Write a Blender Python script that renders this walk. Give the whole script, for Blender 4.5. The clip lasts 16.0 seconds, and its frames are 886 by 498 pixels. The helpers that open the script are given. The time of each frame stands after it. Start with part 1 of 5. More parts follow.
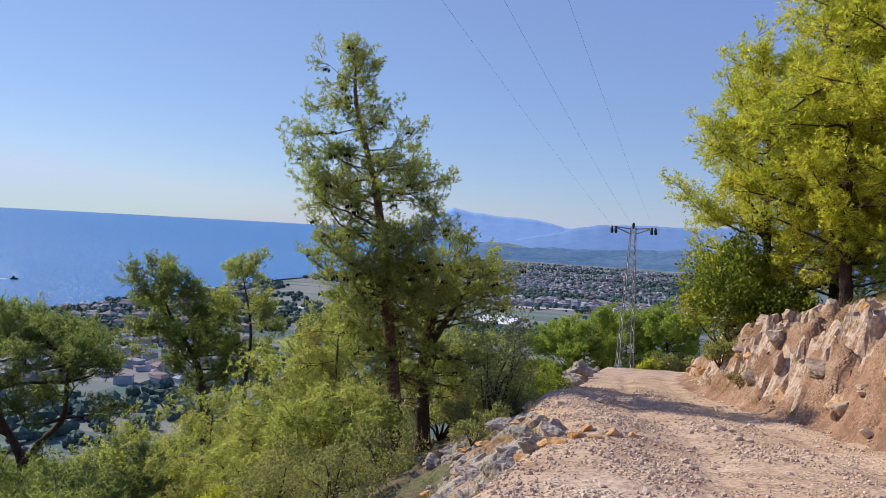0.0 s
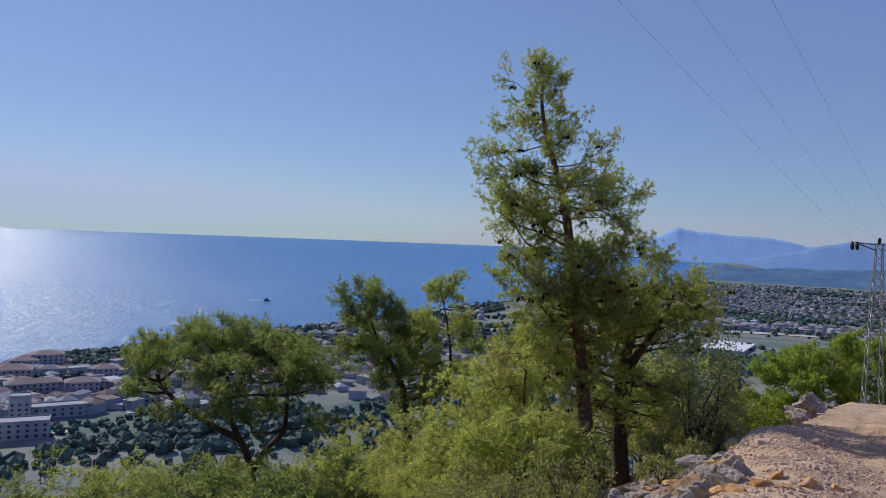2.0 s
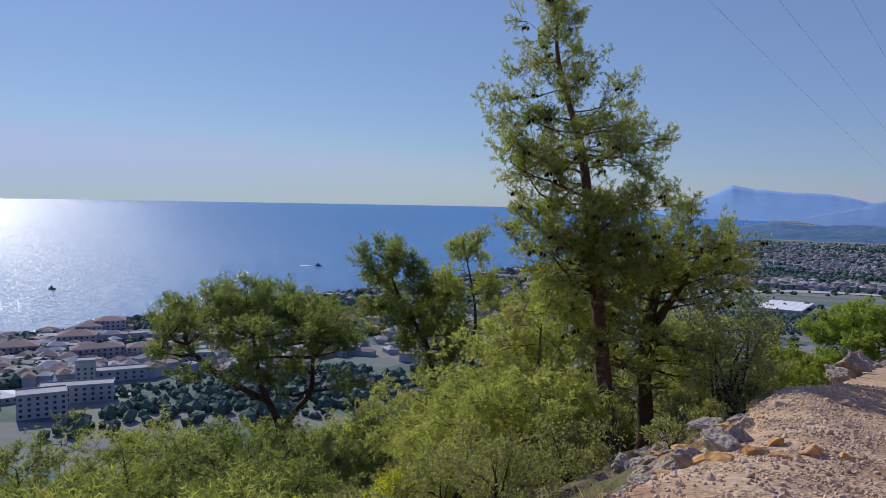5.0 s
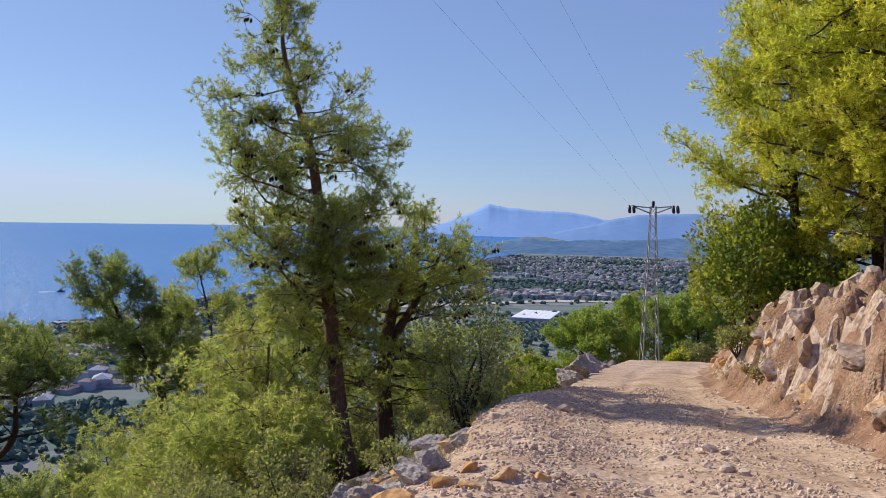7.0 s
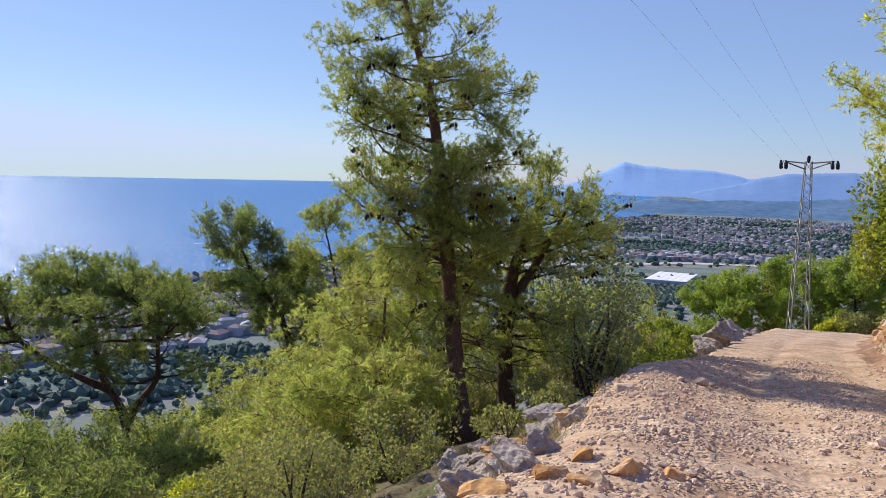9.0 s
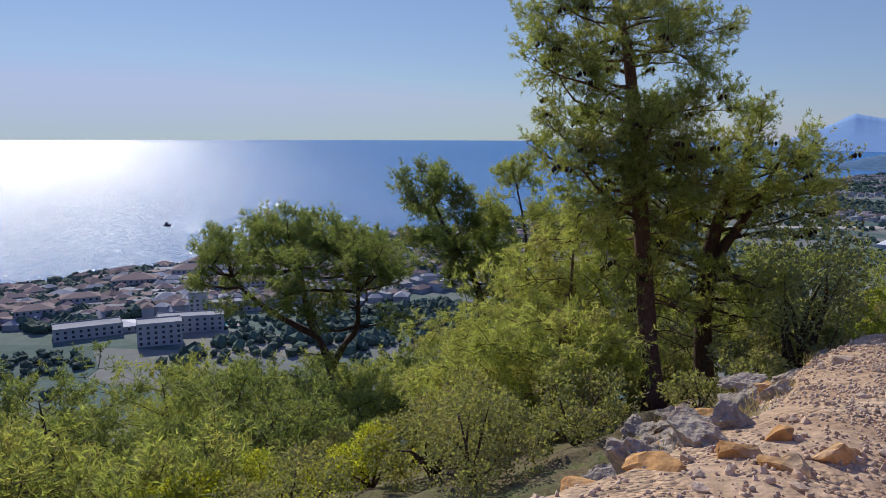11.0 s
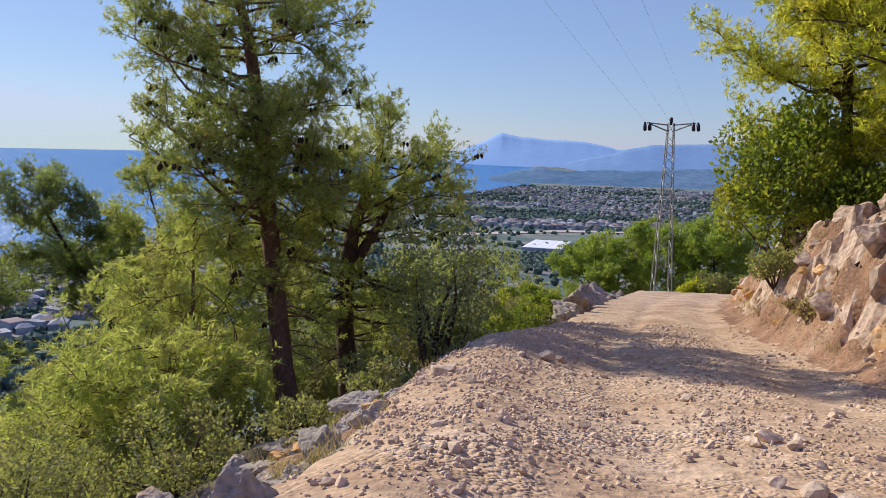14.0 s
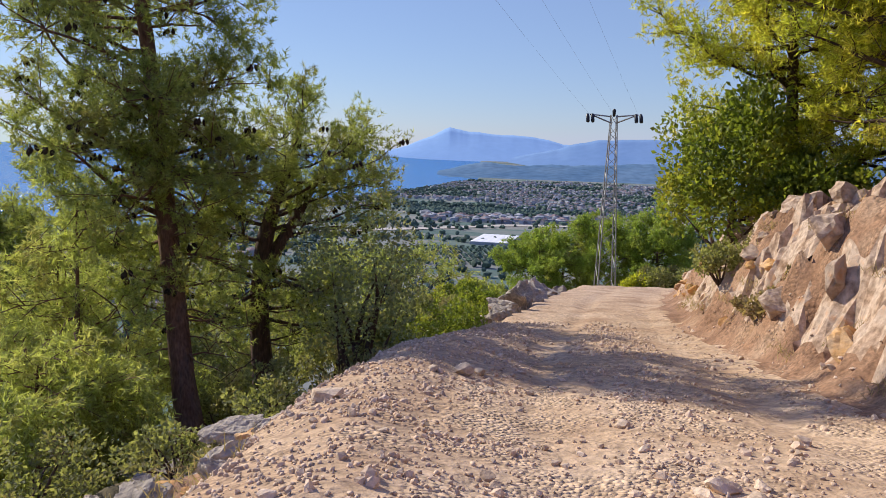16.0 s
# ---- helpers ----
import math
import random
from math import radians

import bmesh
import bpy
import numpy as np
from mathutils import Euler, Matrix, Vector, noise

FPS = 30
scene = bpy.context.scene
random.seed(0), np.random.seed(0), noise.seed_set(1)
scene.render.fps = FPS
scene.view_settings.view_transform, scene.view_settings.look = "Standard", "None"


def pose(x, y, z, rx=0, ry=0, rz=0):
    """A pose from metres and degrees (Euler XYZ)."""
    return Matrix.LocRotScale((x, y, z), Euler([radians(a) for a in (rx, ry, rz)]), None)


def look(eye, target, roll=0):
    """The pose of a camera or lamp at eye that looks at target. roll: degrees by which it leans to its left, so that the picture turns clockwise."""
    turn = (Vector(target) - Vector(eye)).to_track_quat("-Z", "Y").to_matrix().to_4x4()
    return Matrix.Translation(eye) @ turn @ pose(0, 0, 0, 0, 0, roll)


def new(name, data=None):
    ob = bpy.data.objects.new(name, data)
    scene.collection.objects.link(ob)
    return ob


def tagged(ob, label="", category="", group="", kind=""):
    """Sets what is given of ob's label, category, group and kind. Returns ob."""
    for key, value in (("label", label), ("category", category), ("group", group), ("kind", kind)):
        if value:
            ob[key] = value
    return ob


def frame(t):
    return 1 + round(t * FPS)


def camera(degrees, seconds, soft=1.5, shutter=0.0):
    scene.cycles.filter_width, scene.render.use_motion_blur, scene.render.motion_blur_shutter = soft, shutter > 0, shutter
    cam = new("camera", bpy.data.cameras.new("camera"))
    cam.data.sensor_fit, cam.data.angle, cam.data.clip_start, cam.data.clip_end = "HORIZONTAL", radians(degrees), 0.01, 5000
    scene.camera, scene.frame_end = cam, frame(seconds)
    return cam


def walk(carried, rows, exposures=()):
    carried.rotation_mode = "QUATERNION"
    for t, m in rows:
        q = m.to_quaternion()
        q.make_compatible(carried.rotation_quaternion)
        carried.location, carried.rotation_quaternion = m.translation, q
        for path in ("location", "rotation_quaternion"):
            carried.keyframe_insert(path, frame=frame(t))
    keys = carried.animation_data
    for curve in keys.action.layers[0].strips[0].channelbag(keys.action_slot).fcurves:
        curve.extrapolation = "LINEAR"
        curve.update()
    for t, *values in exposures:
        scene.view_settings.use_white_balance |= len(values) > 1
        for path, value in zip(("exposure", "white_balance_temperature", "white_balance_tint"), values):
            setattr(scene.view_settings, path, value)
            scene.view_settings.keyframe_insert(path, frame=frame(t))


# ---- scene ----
cam = camera(60.9, 16.0, 0.9)
PATH = [
    (0, (-3.39, -16.183, 3.724), (-3.41, -14.184, 3.66), 3.3),
    (0.5, (-3.178, -16.048, 3.717), (-3.423, -14.065, 3.618), 3.0),
    (1, (-2.921, -15.973, 3.709), (-3.334, -14.018, 3.614), 2.8),
    (1.5, (-2.781, -15.69, 3.671), (-3.296, -13.759, 3.609), 2.3),
    (2, (-2.604, -15.39, 3.667), (-3.195, -13.48, 3.635), 2.2),
    (2.5, (-2.415, -15.153, 3.641), (-3.036, -13.252, 3.623), 2.1),
    (3, (-2.362, -14.951, 3.585), (-3.006, -13.058, 3.542), 1.8),
    (3.5, (-2.265, -14.786, 3.57), (-2.958, -12.913, 3.466), 1.1),
    (3.7, (-2.203, -14.713, 3.553), (-2.937, -12.857, 3.423), 1.1),
    (5.8, (-1.706, -13.404, 3.331), (-2.342, -11.512, 3.2), 1.1),
    (6, (-1.638, -13.222, 3.31), (-2.128, -11.286, 3.197), 1.0),
    (6.5, (-1.436, -12.762, 3.236), (-1.685, -10.779, 3.149), 0.9),
    (7, (-1.274, -12.363, 3.169), (-1.393, -10.368, 3.095), 0.9),
    (7.5, (-1.2, -11.945, 3.115), (-1.262, -9.947, 3.049), 0.8),
    (8, (-1.138, -11.679, 3.083), (-1.235, -9.683, 3.009), 1.1),
    (8.5, (-1.145, -11.381, 3.015), (-1.381, -9.399, 2.891), 1.3),
    (9, (-1.201, -11.259, 3.009), (-1.659, -9.322, 2.818), 1.2),
    (9.5, (-1.181, -11.146, 2.991), (-1.932, -9.308, 2.75), 1.0),
    (9.7, (-1.21, -11.088, 2.969), (-2.087, -9.309, 2.713), 0.8),
    (11.8, (-1.057, -10.328, 2.807), (-1.993, -8.59, 2.485), -0.0),
    (12, (-1.027, -10.19, 2.804), (-1.854, -8.396, 2.488), -0.2),
    (12.5, (-0.913, -9.787, 2.732), (-1.476, -7.892, 2.43), -0.2),
    (13, (-0.892, -9.421, 2.673), (-1.246, -7.476, 2.374), 0.1),
    (13.5, (-0.742, -9.118, 2.607), (-0.995, -7.154, 2.328), 1.0),
    (14, (-0.598, -8.748, 2.526), (-0.743, -6.77, 2.265), 1.3),
    (14.5, (-0.481, -8.358, 2.498), (-0.543, -6.375, 2.243), 1.3),
    (15, (-0.358, -8.011, 2.446), (-0.39, -6.027, 2.196), 1.2),
    (15.5, (-0.319, -7.665, 2.398), (-0.331, -5.681, 2.146), 1.3),
    (16, (-0.188, -7.37, 2.366), (-0.197, -5.388, 2.094), 1.5),
]
EXPOSE = [(0, 0.05, 6200, 10), (1.0, -0.05, 6200, 10), (2.0, -0.42, 6050, 10), (3.7, -0.42, 6050, 10), (5.8, -0.38, 6050, 10), (6.5, 0.0, 6250, 10), (8.0, 0.0, 6250, 10), (8.7, 0.16, 6300, 10), (9.2, 0.14, 6300, 10),
          (9.5, -0.08, 6300, 10), (9.7, -0.16, 6250, 10), (11.8, -0.38, 6200, 10), (12.5, -0.25, 6300, 10), (13.0, -0.05, 6350, 10), (13.5, 0.02, 6400, 10), (14.5, 0.12, 6450, 10), (16.0, 0.14, 6450, 10)]
walk(cam, [(t, look(eye, target, roll)) for t, eye, target, roll in PATH], EXPOSE)

# ---- light ----
SUN_AZ, SUN_EL = radians(-54), radians(34)      # measured from +y, clockwise positive
world = bpy.data.worlds.new("sky")
scene.world = world
world.use_nodes = True
wn = world.node_tree
sky = wn.nodes.new("ShaderNodeTexSky")
sky.sky_type, sky.sun_disc = "NISHITA", False
sky.sun_elevation, sky.sun_rotation = SUN_EL, SUN_AZ
sky.altitude, sky.air_density, sky.dust_density, sky.ozone_density = 130, 1.0, 0.15, 4.0
haze = wn.nodes.new("ShaderNodeMix")
haze.data_type = "RGBA"
haze.inputs["Factor"].default_value = 0.38
haze.inputs[7].default_value = (4.0, 5.05, 8.8, 1)      # even summer haze over the clear-sky gradient
tint = wn.nodes.new("ShaderNodeMix")
tint.data_type, tint.blend_type = "RGBA", "MULTIPLY"
tint.inputs["Factor"].default_value = 1.0
tint.inputs[7].default_value = (0.90, 0.94, 1.04, 1)      # damp sea air takes the yellow out of the low sky
wn.links.new(sky.outputs[0], tint.inputs[6])
wn.links.new(tint.outputs[2], haze.inputs[6])
veil = wn.nodes.new("ShaderNodeMix")
veil.data_type, veil.blend_type = "RGBA", "DARKEN"
veil.inputs["Factor"].default_value = 1.0
veil.inputs[7].default_value = (6.1, 7.2, 10.4, 1)      # the pale blue that thick haze settles at near the horizon
wn.links.new(haze.outputs[2], veil.inputs[6])
blue = wn.nodes.new("ShaderNodeMix")
blue.data_type, blue.blend_type = "RGBA", "LIGHTEN"
blue.inputs["Factor"].default_value = 1.0
blue.inputs[7].default_value = (0.0, 0.0, 7.0, 1)      # scattered blue is never less than this
wn.links.new(veil.outputs[2], blue.inputs[6])
wn.links.new(blue.outputs[2], wn.nodes["Background"].inputs[0])
wn.nodes["Background"].inputs[1].default_value = 0.091
sun = new("sun", bpy.data.lights.new("sun", "SUN"))
sun.data.energy, sun.data.angle, sun.data.color = 5.0, radians(0.53), (1.0, 0.915, 0.78)
to_sun = Vector((math.sin(SUN_AZ) * math.cos(SUN_EL), math.cos(SUN_AZ) * math.cos(SUN_EL), math.sin(SUN_EL)))
sun.matrix_world = look((0, 0, 60), Vector((0, 0, 60)) - to_sun)


# ---- materials ----
def material(name, colours, scale=3.0, rough=0.85, bump=0.3, fine=40.0, fine_amount=0.35, metal=0.0,
             island=0.0, per_object=0.0, translucent=0.0, stretch=(1, 1, 1), bump_distance=0.02, glow=0.0, spec=0.3):
    """Two scales of noise mix the colours; fine relief by bump; islands or objects may vary in brightness."""
    m = bpy.data.materials.new(name)
    m.use_nodes = True
    nt = m.node_tree
    n, l = nt.nodes, nt.links
    bsdf = n["Principled BSDF"]
    bsdf.inputs["Roughness"].default_value = rough
    bsdf.inputs["Metallic"].default_value = metal
    bsdf.inputs["Specular IOR Level"].default_value = spec
    co = n.new("ShaderNodeTexCoord")
    mp = n.new("ShaderNodeMapping")
    mp.inputs["Scale"].default_value = stretch
    geo = n.new("ShaderNodeNewGeometry")
    l.new(geo.outputs["Position"], mp.inputs[0])
    big = n.new("ShaderNodeTexNoise")
    big.inputs["Scale"].default_value, big.inputs["Detail"].default_value = scale, 6
    big.inputs["Roughness"].default_value = 0.6
    l.new(mp.outputs[0], big.inputs["Vector"])
    ramp = n.new("ShaderNodeValToRGB")
    els = ramp.color_ramp.elements
    while len(els) < len(colours):
        els.new(0.5)
    for i, c in enumerate(colours):
        els[i].position = 0.32 + 0.36 * i / max(1, len(colours) - 1)
        els[i].color = (*c, 1)
    l.new(big.outputs["Fac"], ramp.inputs[0])
    small = n.new("ShaderNodeTexNoise")
    small.inputs["Scale"].default_value, small.inputs["Detail"].default_value = fine, 4
    l.new(mp.outputs[0], small.inputs["Vector"])
    val = n.new("ShaderNodeMapRange")
    val.inputs[1].default_value, val.inputs[2].default_value = 0.25, 0.75
    val.inputs[3].default_value, val.inputs[4].default_value = 1 - fine_amount, 1 + fine_amount
    l.new(small.outputs["Fac"], val.inputs[0])
    fac = val.outputs[0]
    for amount, node, sock in ((island, geo, "Random Per Island"), (per_object, None, "Random")):
        if amount:
            src = node or n.new("ShaderNodeObjectInfo")
            r = n.new("ShaderNodeMapRange")
            r.inputs[3].default_value, r.inputs[4].default_value = 1 - amount, 1 + amount
            l.new(src.outputs[sock], r.inputs[0])
            mul = n.new("ShaderNodeMath")
            mul.operation = "MULTIPLY"
            l.new(fac, mul.inputs[0])
            l.new(r.outputs[0], mul.inputs[1])
            fac = mul.outputs[0]
    hsv = n.new("ShaderNodeHueSaturation")
    l.new(ramp.outputs[0], hsv.inputs["Color"])
    l.new(fac, hsv.inputs["Value"])
    l.new(hsv.outputs[0], bsdf.inputs["Base Color"])
    if bump:
        b = n.new("ShaderNodeBump")
        b.inputs["Strength"].default_value, b.inputs["Distance"].default_value = bump, bump_distance
        l.new(small.outputs["Fac"], b.inputs["Height"])
        l.new(b.outputs[0], bsdf.inputs["Normal"])
    if translucent:
        tr = n.new("ShaderNodeBsdfTranslucent")
        through_leaf = n.new("ShaderNodeMix")
        through_leaf.data_type, through_leaf.blend_type = "RGBA", "MULTIPLY"
        through_leaf.inputs["Factor"].default_value = 1.0
        through_leaf.inputs[7].default_value = (2.0, 1.95, 1.12, 1)
        l.new(hsv.outputs[0], through_leaf.inputs[6])
        l.new(through_leaf.outputs[2], tr.inputs["Color"])
        mix = n.new("ShaderNodeMixShader")
        mix.inputs[0].default_value = translucent
        l.new(bsdf.outputs[0], mix.inputs[1])
        l.new(tr.outputs[0], mix.inputs[2])
        l.new(mix.outputs[0], n["Material Output"].inputs["Surface"])
    # surface emits its own colour; lifts the far ranges as haze would
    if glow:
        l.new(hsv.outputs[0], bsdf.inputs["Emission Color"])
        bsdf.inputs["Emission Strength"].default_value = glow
    return m


M_ROAD = material("track_dirt", [(0.34, 0.212, 0.122), (0.475, 0.328, 0.205), (0.55, 0.40, 0.268)], 0.9, 0.95, 1.0, 11, 0.32, bump_distance=0.035)
M_SOIL = material("red_soil", [(0.18, 0.095, 0.052), (0.28, 0.16, 0.092), (0.37, 0.245, 0.155)], 1.1, 0.95, 0.8, 22, 0.4)
M_LITTER = material("forest_floor", [(0.06, 0.05, 0.025), (0.13, 0.10, 0.05), (0.09, 0.11, 0.035)], 1.3, 0.95, 0.8, 16, 0.5)
# field greens pulled towards blue-grey: distance haze is part of this colour
M_PLAIN_HAZED = material("haze_tinted_fields", [(0.07, 0.12, 0.095), (0.16, 0.18, 0.145), (0.085, 0.135, 0.105), (0.20, 0.205, 0.175)], 0.010, 0.95, 0.0, 0.12, 0.35)
M_GREY = material("grey_limestone", [(0.20, 0.165, 0.125), (0.31, 0.26, 0.205), (0.38, 0.32, 0.25), (0.34, 0.235, 0.15)], 2.6, 0.9, 1.0, 18, 0.4, per_object=0.18, bump_distance=0.04)
M_LIME = material("limestone", [(0.24, 0.145, 0.085), (0.37, 0.255, 0.17), (0.45, 0.34, 0.25), (0.34, 0.19, 0.10)], 3.0, 0.9, 1.0, 12, 0.4, per_object=0.18)
M_ORANGE = material("iron_stained_rock", [(0.40, 0.19, 0.06), (0.54, 0.30, 0.11), (0.50, 0.36, 0.23)], 2.2, 0.9, 0.8, 16, 0.35, per_object=0.15)
M_STONE = material("track_stone", [(0.42, 0.29, 0.19), (0.56, 0.42, 0.30), (0.50, 0.35, 0.23)], 2.5, 0.92, 0.5, 30, 0.25, island=0.22)
M_STONE1 = material("loose_stone", [(0.42, 0.30, 0.20), (0.57, 0.44, 0.32), (0.50, 0.36, 0.24)], 2.5, 0.92, 0.6, 30, 0.25, per_object=0.22)
M_BARK = material("pine_bark", [(0.045, 0.028, 0.02), (0.10, 0.06, 0.042), (0.075, 0.055, 0.045)], 5, 0.95, 1.0, 30, 0.5, stretch=(1, 1, 0.25), bump_distance=0.03)
M_BARK_RED = material("young_pine_bark", [(0.11, 0.055, 0.032), (0.17, 0.09, 0.055), (0.12, 0.08, 0.06)], 5, 0.95, 1.0, 30, 0.45, stretch=(1, 1, 0.3), bump_distance=0.02)
M_TWIG = material("dead_twig", [(0.12, 0.085, 0.06), (0.20, 0.16, 0.12)], 4, 0.95, 0.0, 30, 0.3)
M_NEEDLE = material("pine_needles", [(0.178, 0.213, 0.065), (0.247, 0.28, 0.09), (0.25, 0.23, 0.09)], 1.3, 0.6, 0, 9, 0.25, island=0.3, translucent=0.55)
M_NEEDLE_DARK = material("dark_pine_needles", [(0.105, 0.14, 0.05), (0.155, 0.195, 0.07), (0.19, 0.19, 0.08)], 1.2, 0.6, 0, 9, 0.25, island=0.3, translucent=0.55)
M_NEEDLE_PALE = material("pale_pine_needles", [(0.235, 0.27, 0.08), (0.31, 0.34, 0.115), (0.285, 0.262, 0.11)], 1.2, 0.6, 0, 9, 0.25, island=0.28, translucent=0.55)
# yellow-green needles, with the gold of direct sun also put into the colour
M_NEEDLE_GOLD = material("sun_tinted_pine_needles", [(0.27, 0.31, 0.045), (0.37, 0.38, 0.055), (0.45, 0.40, 0.08)], 0.9, 0.6, 0, 9, 0.3, island=0.42, translucent=0.55)
M_NEEDLE_FRESH = material("fresh_pine_needles", [(0.17, 0.24, 0.05), (0.24, 0.31, 0.06), (0.28, 0.32, 0.075)], 0.9, 0.6, 0, 9, 0.25, island=0.28, translucent=0.42)
M_LEAF = material("green_leaves", [(0.11, 0.15, 0.022), (0.16, 0.20, 0.03), (0.27, 0.26, 0.04)], 1.4, 0.5, 0, 9, 0.2, island=0.35, translucent=0.45)
M_LEAF_DARK = material("dark_evergreen_leaves", [(0.15, 0.175, 0.08), (0.20, 0.23, 0.11), (0.25, 0.25, 0.13)], 1.4, 0.4, 0, 9, 0.2, island=0.4, translucent=0.42)
M_LEAF_YELLOW = material("yellow_green_leaves", [(0.24, 0.28, 0.03), (0.36, 0.36, 0.035), (0.17, 0.23, 0.03)], 1.6, 0.5, 0, 9, 0.2, island=0.35, translucent=0.48)
M_LEAF_OLIVE = material("dull_olive_leaves", [(0.16, 0.175, 0.065), (0.22, 0.23, 0.09), (0.20, 0.165, 0.095)], 1.6, 0.6, 0, 9, 0.2, island=0.35, translucent=0.42)
M_DRY = material("dry_grass", [(0.22, 0.17, 0.09), (0.32, 0.26, 0.15)], 2, 0.9, 0, 9, 0.2, island=0.3, translucent=0.42)
M_STEEL = material("weathered_steel", [(0.20, 0.20, 0.19), (0.30, 0.29, 0.27)], 2, 0.6, 0.2, 30, 0.2, metal=0.5)
M_WIRE = material("aluminium_wire", [(0.16, 0.17, 0.19), (0.22, 0.23, 0.25)], 2, 0.6, 0, 30, 0.1)
M_BLACK = material("dark_insulator", [(0.012, 0.012, 0.014), (0.03, 0.03, 0.03)], 8, 0.4, 0, 30, 0.2)
M_CONE = material("pine_cone_brown", [(0.02, 0.013, 0.01), (0.045, 0.03, 0.022)], 20, 0.9, 0, 60, 0.3)
# town walls and roofs, muted towards blue: aerial haze mixed into their colours
M_WALL_HAZED = material("hazed_pale_render", [(0.28, 0.31, 0.35), (0.43, 0.45, 0.48)], 0.05, 0.9, 0, 1, 0.1, island=0.25)
M_TILE_HAZED = material("hazed_terracotta_tile", [(0.19, 0.145, 0.14), (0.27, 0.20, 0.185)], 0.05, 0.9, 0, 1, 0.15, island=0.3)
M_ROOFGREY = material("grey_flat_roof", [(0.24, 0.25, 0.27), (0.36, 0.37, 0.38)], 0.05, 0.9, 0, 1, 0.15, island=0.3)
M_GLASSDARK = material("dark_window", [(0.03, 0.04, 0.055), (0.06, 0.07, 0.09)], 0.3, 0.2, 0, 1, 0.2)
M_SHEET = material("white_greenhouse_sheet", [(0.68, 0.68, 0.68), (0.78, 0.78, 0.78)], 0.05, 0.7, 0, 1, 0.06)
M_POOL = material("pool_water", [(0.05, 0.40, 0.48), (0.08, 0.48, 0.55)], 0.05, 0.1, 0, 1, 0.1)
M_SAND = material("pale_sand", [(0.42, 0.38, 0.32), (0.54, 0.50, 0.43)], 0.03, 0.95, 0, 0.6, 0.15)
# crown greens lifted and blued, so far haze sits in the tree colour
M_FARTREE_HAZED = material("far_trees", [(0.045, 0.085, 0.065), (0.075, 0.12, 0.085), (0.06, 0.095, 0.075)], 0.02, 0.9, 0, 0.4, 0.3, island=0.3)
# backdrop ranges: air haze painted in as blue base colour and a weak glow
M_HILL_HAZE = material("haze_tinted_hills", [(0.065, 0.12, 0.20), (0.085, 0.145, 0.225), (0.105, 0.165, 0.245)], 0.004, 1.0, 0, 0.03, 0.2, spec=0, glow=0.30)
M_RIDGE_HAZE = material("haze_tinted_ridge", [(0.12, 0.20, 0.35), (0.14, 0.22, 0.37)], 0.002, 1.0, 0, 0.02, 0.05, spec=0, glow=0.35)
M_PEAK_HAZE = material("haze_tinted_mountain", [(0.16, 0.26, 0.44), (0.18, 0.28, 0.46)], 0.002, 1.0, 0, 0.02, 0.04, spec=0, glow=0.40)


def pebbles(m, scale, distance):
    """Packed crushed stone: cells that stand out of the dirt, each with a tone of its own."""
    n, l = m.node_tree.nodes, m.node_tree.links
    geo = n.new("ShaderNodeNewGeometry")
    vo = n.new("ShaderNodeTexVoronoi")
    vo.inputs["Scale"].default_value = scale
    l.new(geo.outputs["Position"], vo.inputs["Vector"])
    patch = n.new("ShaderNodeTexNoise")
    patch.inputs["Scale"].default_value, patch.inputs["Detail"].default_value = 1.7, 3
    l.new(geo.outputs["Position"], patch.inputs["Vector"])
    where = n.new("ShaderNodeMapRange")
    where.inputs[1].default_value, where.inputs[2].default_value = 0.42, 0.62
    l.new(patch.outputs["Fac"], where.inputs[0])
    sep = n.new("ShaderNodeSeparateColor")
    l.new(vo.outputs["Color"], sep.inputs[0])
    tone = n.new("ShaderNodeMapRange")
    tone.inputs[3].default_value, tone.inputs[4].default_value = 0.72, 1.28
    l.new(sep.outputs[0], tone.inputs[0])
    hsv = next(k for k in n if k.type == "HUE_SAT")
    second = n.new("ShaderNodeHueSaturation")
    l.new(hsv.outputs[0], second.inputs["Color"])
    l.new(tone.outputs[0], second.inputs["Value"])
    l.new(where.outputs[0], second.inputs["Fac"])
    b = n["Principled BSDF"]
    l.new(second.outputs[0], b.inputs["Base Color"])
    old = b.inputs["Normal"].links[0].from_socket
    height = n.new("ShaderNodeMath")
    height.operation = "MULTIPLY"
    inv = n.new("ShaderNodeMath")
    inv.operation = "SUBTRACT"
    inv.inputs[0].default_value = 1.0
    l.new(vo.outputs["Distance"], inv.inputs[1])
    l.new(inv.outputs[0], height.inputs[0])
    l.new(where.outputs[0], height.inputs[1])
    bump = n.new("ShaderNodeBump")
    bump.inputs["Strength"].default_value, bump.inputs["Distance"].default_value = 1.0, distance
    l.new(height.outputs[0], bump.inputs["Height"])
    l.new(old, bump.inputs["Normal"])
    l.new(bump.outputs[0], b.inputs["Normal"])


pebbles(M_ROAD, 26, 0.03)
pebbles(M_SOIL, 18, 0.03)


